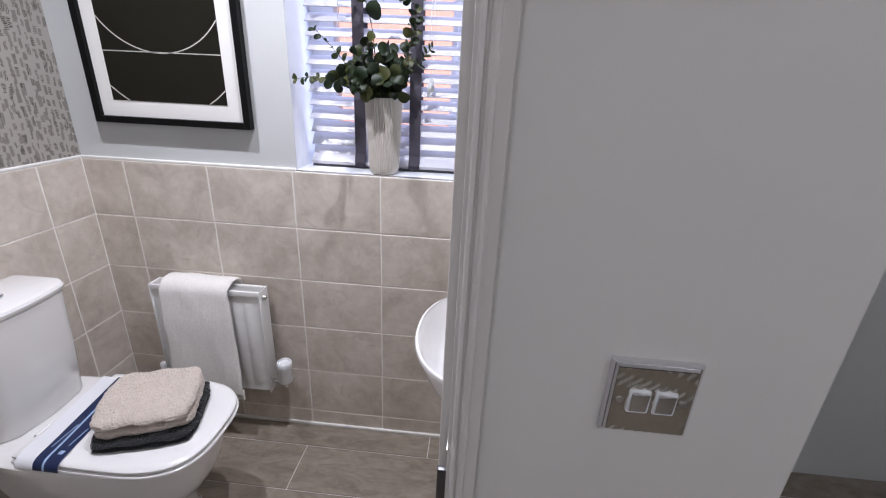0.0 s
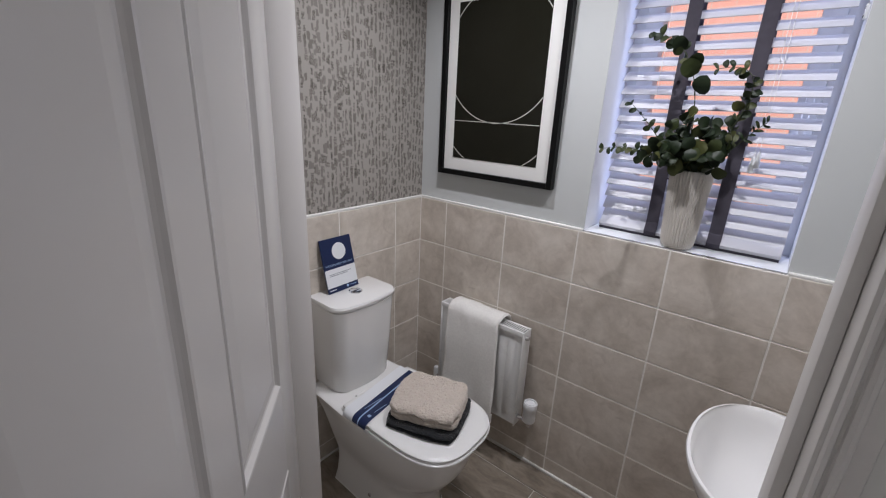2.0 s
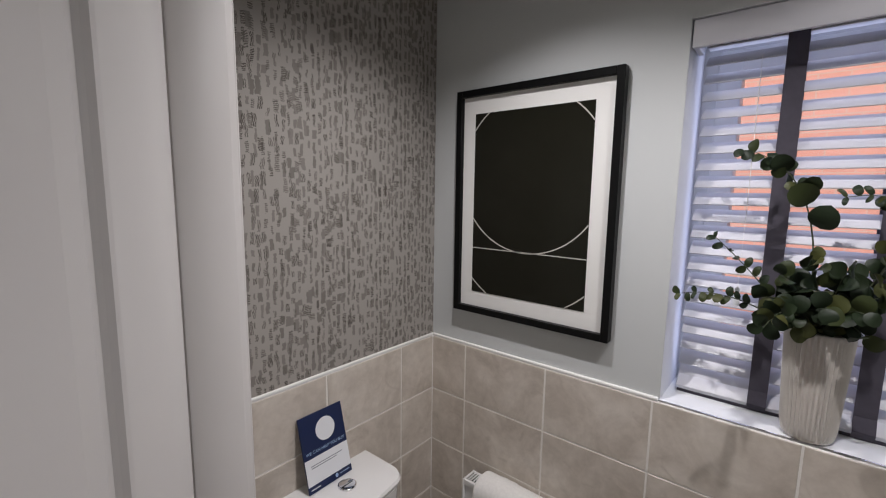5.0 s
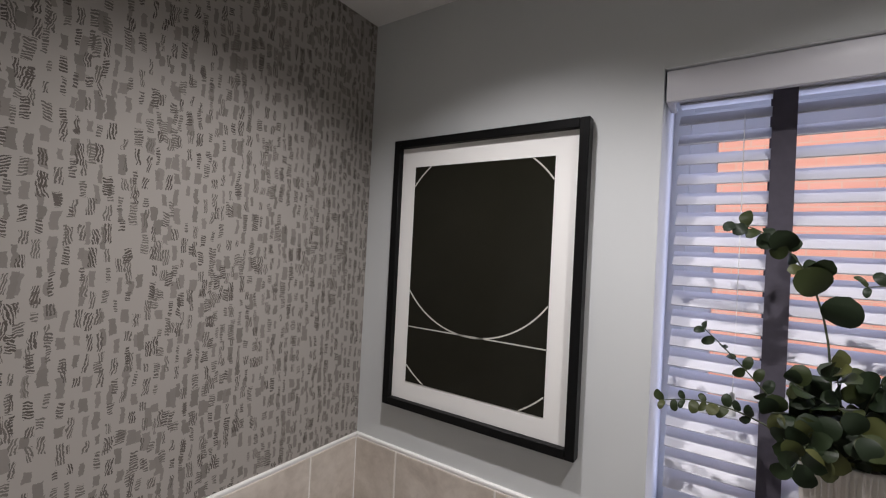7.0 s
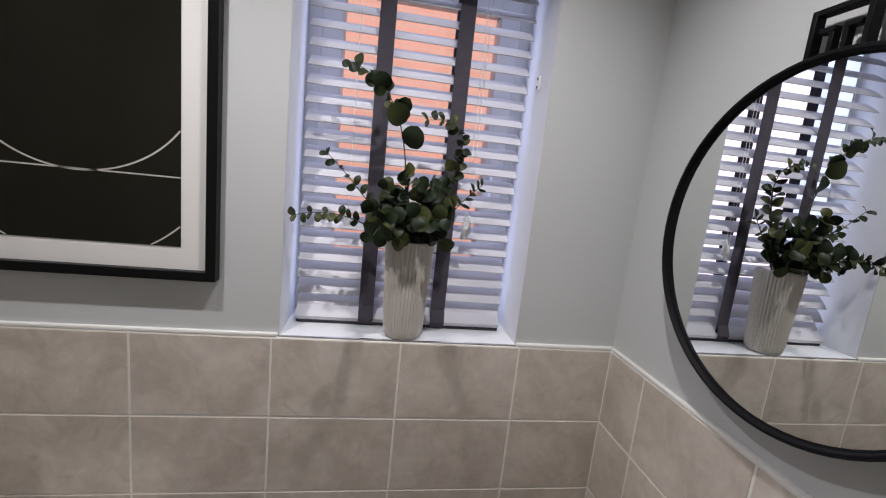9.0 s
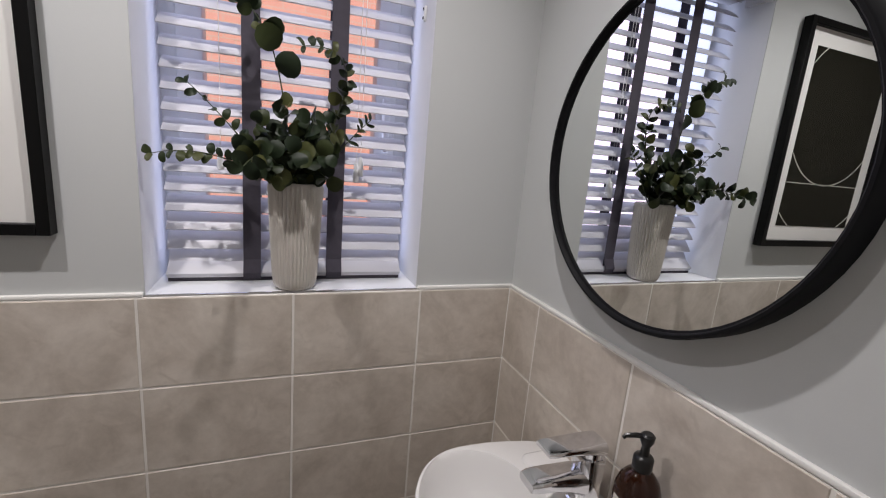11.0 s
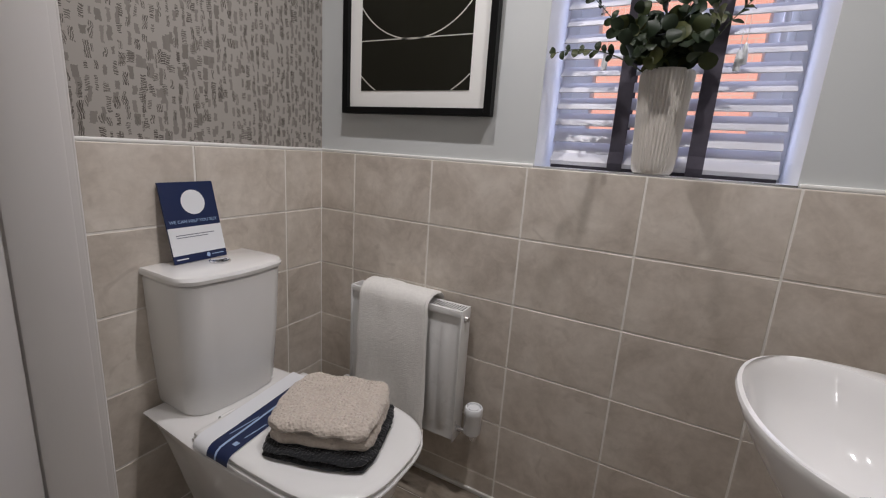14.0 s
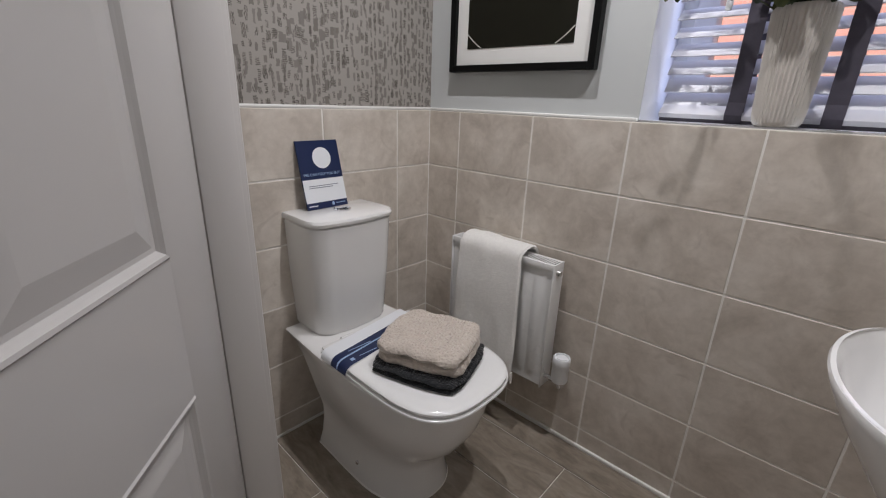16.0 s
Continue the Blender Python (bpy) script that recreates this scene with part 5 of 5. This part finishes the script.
def eucalyptus():
    d = thing("eucalyptus_stems", "dark green artificial eucalyptus stems in the vase", "plant", (VX, VY, VZ + 0.03))
    rng = random.Random(21)

    def leaf_mesh():
        bm = bmesh.new()
        th = 0.02
        n = 10
        for side in (0, 1):
            mid = [bm.verts.new((k / n, 0, 0.12 * math.sin(math.pi * k / n) - 0.05 + (th if side else 0))) for k in range(n + 1)]
            for s in (1, -1):
                rim = [mid[0]]
                for k in range(1, n):
                    u = k / n
                    half = 0.49 * (1 - abs(2 * u - 1.0) ** 2.1) ** 0.5
                    rim.append(bm.verts.new((u, s * half, 0.12 * math.sin(math.pi * u) + 0.16 * half + 0.03 * math.sin(7 * u + 2 * s) - 0.05 + (th * 0.6 if side else th * 0.4))))
                rim.append(mid[n])
                for k in range(n):
                    vs = [mid[k], mid[k + 1], rim[k + 1], rim[k]]
                    vs = [v for i, v in enumerate(vs) if v not in vs[:i]]
                    if len(vs) >= 3:
                        bm.faces.new(vs)
        me = bpy.data.meshes.new("leaf")
        bmesh.ops.recalc_face_normals(bm, faces=bm.faces)
        bm.to_mesh(me)
        bm.free()
        for p in me.polygons:
            p.use_smooth = True
        me.materials.append(LEAF)
        return me

    me = leaf_mesh()

    def leaf(parent, at, way, size, narrow=1.0):
        ob = new("leaf", me)
        ob.parent = parent
        way = way.normalized()
        side = way.cross(Vector((rng.uniform(-0.4, 0.4), -1, rng.uniform(-0.5, 0.9)))).normalized()
        up = side.cross(way).normalized()
        m = Matrix((way * size, side * size * narrow, up * size)).transposed().to_4x4()
        ob.matrix_local = Matrix.Translation(at) @ m

    base_z = 0.212
    stems = [
        # tip, control point (x, z above the rim), leaf size, leaves, bare share of the stem, leaf width
        (-0.165, -0.035, 0.385, 0.000, 0.350, 0.032, 8, 0.60, 0.85), (0.012, -0.030, 0.285, 0.195, 0.325, 0.029, 11, 0.42, 0.62),
        (0.098, -0.010, 0.215, 0.075, 0.090, 0.036, 13, 0.22, 0.85), (-0.205, -0.020, 0.187, -0.115, 0.105, 0.028, 7, 0.45, 0.7),
        (-0.266, -0.040, 0.045, -0.150, 0.080, 0.027, 9, 0.42, 0.7), (0.155, -0.030, 0.150, 0.105, 0.105, 0.030, 6, 0.60, 0.36),
        (-0.090, -0.225, 0.040, -0.050, 0.100, 0.040, 14, 0.38, 0.85),
        (-0.078, -0.050, 0.120, -0.030, 0.100, 0.044, 8, 0.25, 0.9), (-0.030, -0.070, 0.160, -0.010, 0.100, 0.046, 9, 0.25, 0.9),
        (0.030, -0.060, 0.150, 0.010, 0.100, 0.046, 8, 0.25, 0.9), (-0.105, -0.060, 0.065, -0.050, 0.080, 0.044, 8, 0.20, 0.9),
        (0.055, -0.085, 0.065, 0.020, 0.070, 0.046, 8, 0.20, 0.9), (0.000, -0.105, 0.070, 0.000, 0.070, 0.046, 8, 0.20, 0.9),
        (0.088, -0.040, 0.095, 0.040, 0.080, 0.042, 8, 0.25, 0.9), (-0.060, 0.000, 0.090, -0.030, 0.080, 0.042, 7, 0.30, 0.9),
        (0.020, 0.000, 0.120, 0.010, 0.080, 0.044, 7, 0.25, 0.9), (-0.045, -0.090, 0.018, -0.030, 0.060, 0.046, 8, 0.15, 0.9),
        (0.060, -0.075, 0.018, 0.030, 0.055, 0.042, 7, 0.15, 0.9), (-0.085, -0.085, 0.030, -0.050, 0.065, 0.046, 8, 0.20, 0.9),
        (0.010, -0.050, 0.040, 0.010, 0.060, 0.044, 7, 0.10, 0.9),
    ]
    for dx, dy, dz, cx, cz, size, count, start, narrow in stems:
        p0 = Vector((dx * 0.10, dy * 0.12, 0.0))
        p1 = Vector((max(-0.03, min(0.03, dx * 0.16)), dy * 0.2, base_z - 0.02))
        tip = Vector((dx, dy, base_z + dz))
        ctrl = Vector((cx, dy * 0.4, base_z + cz))
        pts = [p0]
        for k in range(13):
            t = k / 12
            pts.append(p1 * (1 - t) ** 2 + ctrl * 2 * t * (1 - t) + tip * t * t)
        st = part("stem", tube(pts, 0.0022, 6, 0.4), STEM, d)
        for k in range(count):
            t = start + (1 - start) * k / (count - 1)
            p = p1 * (1 - t) ** 2 + ctrl * 2 * t * (1 - t) + tip * t * t
            along = ((ctrl - p1) * (1 - t) + (tip - ctrl) * t).normalized()
            s = 1 if k % 2 else -1
            out = Vector((0, 0, 1)).cross(along)
            out = out.normalized() if out.length > 0.1 else Vector((1, 0, 0))
            a = rng.uniform(0, 2 * math.pi)
            side = (Vector((math.cos(a), 0.5 * math.sin(a), math.sin(a))) - along * along.dot(Vector((math.cos(a), 0.5 * math.sin(a), math.sin(a))))).normalized()
            way = side * s + along * rng.uniform(0.1, 0.8)
            if p.y + VY + 0.02 > 0.075:
                way.y = -abs(way.y)
            leaf(st, p, way, size * rng.uniform(0.8, 1.2) * (1.0 - 0.25 * t), narrow * rng.uniform(0.85, 1.15))
            if k % 2 == 0:
                leaf(st, p, -side * s + along * rng.uniform(0.1, 0.7), size * rng.uniform(0.6, 1.0), narrow * rng.uniform(0.7, 1.1))
    tall = next(c for c in d.children if c.name.startswith("stem"))
    for x, z, size, way in ((-0.022, 0.218, 0.054, (0.20, -0.35, 0.9)), (-0.036, 0.275, 0.054, (-0.7, -0.35, 0.5)), (-0.060, 0.300, 0.040, (0.6, -0.4, 0.5)),
                            (-0.085, 0.340, 0.042, (-0.4, -0.35, 0.6)), (-0.110, 0.360, 0.030, (-0.5, -0.3, -0.3))):
        leaf(tall, Vector((x, -0.025, base_z + z)), Vector(way), size, 1.0)


eucalyptus()


# ---- ceiling lights ----
def downlight(x, y, z):
    d = thing("ceiling_downlight", "small recessed white ceiling downlight, lit", "ceiling light", (x, y, z), "recessed downlights")
    part("bezel", loft([circle(0, 0, h, r, 36) for r, h in ((0.043, 0.0), (0.043, -0.003), (0.040, -0.006), (0.030, -0.007), (0.028, -0.004), (0.028, 0.0))]), UPVC, d, "white bezel")
    return d


one = downlight(0.53, -0.47, H)
copy_thing(one, Matrix.Translation((1.16, -0.47, H)))


# ---- tiles and planks ----
def tile_mesh(w, h, t=0.0075):
    """A tile lying in x and z, its face towards -y."""
    bm = bmesh.new()
    e = 0.0012
    loops = [[Vector((x, y, z)) for x, z in ((-w / 2 + i, -h / 2 + i), (w / 2 - i, -h / 2 + i), (w / 2 - i, h / 2 - i), (-w / 2 + i, h / 2 - i))] for i, y in ((0.0, 0.0), (0.0, -t + e), (e, -t))]
    absorb(bm, loft(loops))
    bmesh.ops.recalc_face_normals(bm, faces=bm.faces)
    me = bpy.data.meshes.new("tile")
    bm.to_mesh(me)
    bm.free()
    me.materials.append(TILE)
    return me


SHARED = {}


def tiling(name, label, joints, place, bed):
    """joints: distances along the wall; place: from along-the-wall and height to a matrix."""
    wall = structure(name, bed, GROUT, label)
    gap = 0.0052
    zs = [TOP - 0.2025 * k for k in range(6)] + [0.004]
    for a, b in zip(joints, joints[1:]):
        for z1, z0 in zip(zs, zs[1:]):
            w, h = round(b - a - gap, 4), round(z1 - z0 - gap, 4)
            me = SHARED.get((w, h)) or SHARED.setdefault((w, h), tile_mesh(w, h))
            ob = new("tile", me)
            ob.parent = wall
            ob.matrix_local = place((a + b) / 2, (z0 + z1) / 2) @ Matrix.Translation((0, random.uniform(-0.0003, 0.0003), 0))


tiling("tiling_north", "warm grey stone-effect wall tiles with pale grout", (0.008, 0.161, 0.4635, 0.766, 1.0685, 1.371, W - 0.008),
       lambda u, z: Matrix.Translation((u, -0.0035, z)), box(0.001, W - 0.001, -0.0095, -0.0005, 0, TOP - 0.001))
tiling("tiling_west", "warm grey stone-effect wall tiles with pale grout", (0.009, 0.174, 0.4765, 0.779, D - 0.001),
       lambda u, z: Matrix.Translation((0.0025, -u, z)) @ Matrix.Rotation(radians(90), 4, "Z"), box(0.0, 0.0085, -D, -0.0095, 0, TOP - 0.001))
tiling("tiling_east", "warm grey stone-effect wall tiles with pale grout", (0.009, 0.157, 0.4595, 0.762, D - 0.001),
       lambda u, z: Matrix.Translation((W - 0.0025, -u, z)) @ Matrix.Rotation(radians(-90), 4, "Z"), box(W - 0.0085, W, -D, -0.0095, 0, TOP - 0.001))


def planks():
    floor = structure("floor", box(-0.11, 4.19, -3.2, -0.001, -0.006, -0.0035), GROUT, "brown wood-effect plank floor with pale joints")
    gap, length, wide = 0.003, 0.97, 0.2015
    y = -0.001
    rowk = 0
    edges = [-0.001, -0.126] + [-0.126 - wide * k for k in range(1, 16)]
    meshes = {}
    for r, (ya, yb) in enumerate(zip(edges, edges[1:])):
        shift = 1.272 if r % 2 == 0 else 0.785
        xs = [-0.105] + [shift + length * k for k in range(-2, 5) if -0.08 < shift + length * k < 4.1] + [4.185]
        for xa, xb in zip(xs, xs[1:]):
            w, h = round(xb - xa - gap, 4), round(ya - yb - gap, 4)
            if (w, h) not in meshes:
                bm = box(-w / 2, w / 2, -h / 2, h / 2, -0.003, 0.0, bevel=0.001, segments=1)
                bmesh.ops.recalc_face_normals(bm, faces=bm.faces)
                me = bpy.data.meshes.new("plank")
                bm.to_mesh(me)
                bm.free()
                me.materials.append(PLANK)
                meshes[w, h] = me
            ob = new("plank", meshes[w, h])
            ob.parent = floor
            ob.matrix_local = Matrix.Translation(((xa + xb) / 2, (ya + yb) / 2, -0.0002))


planks()
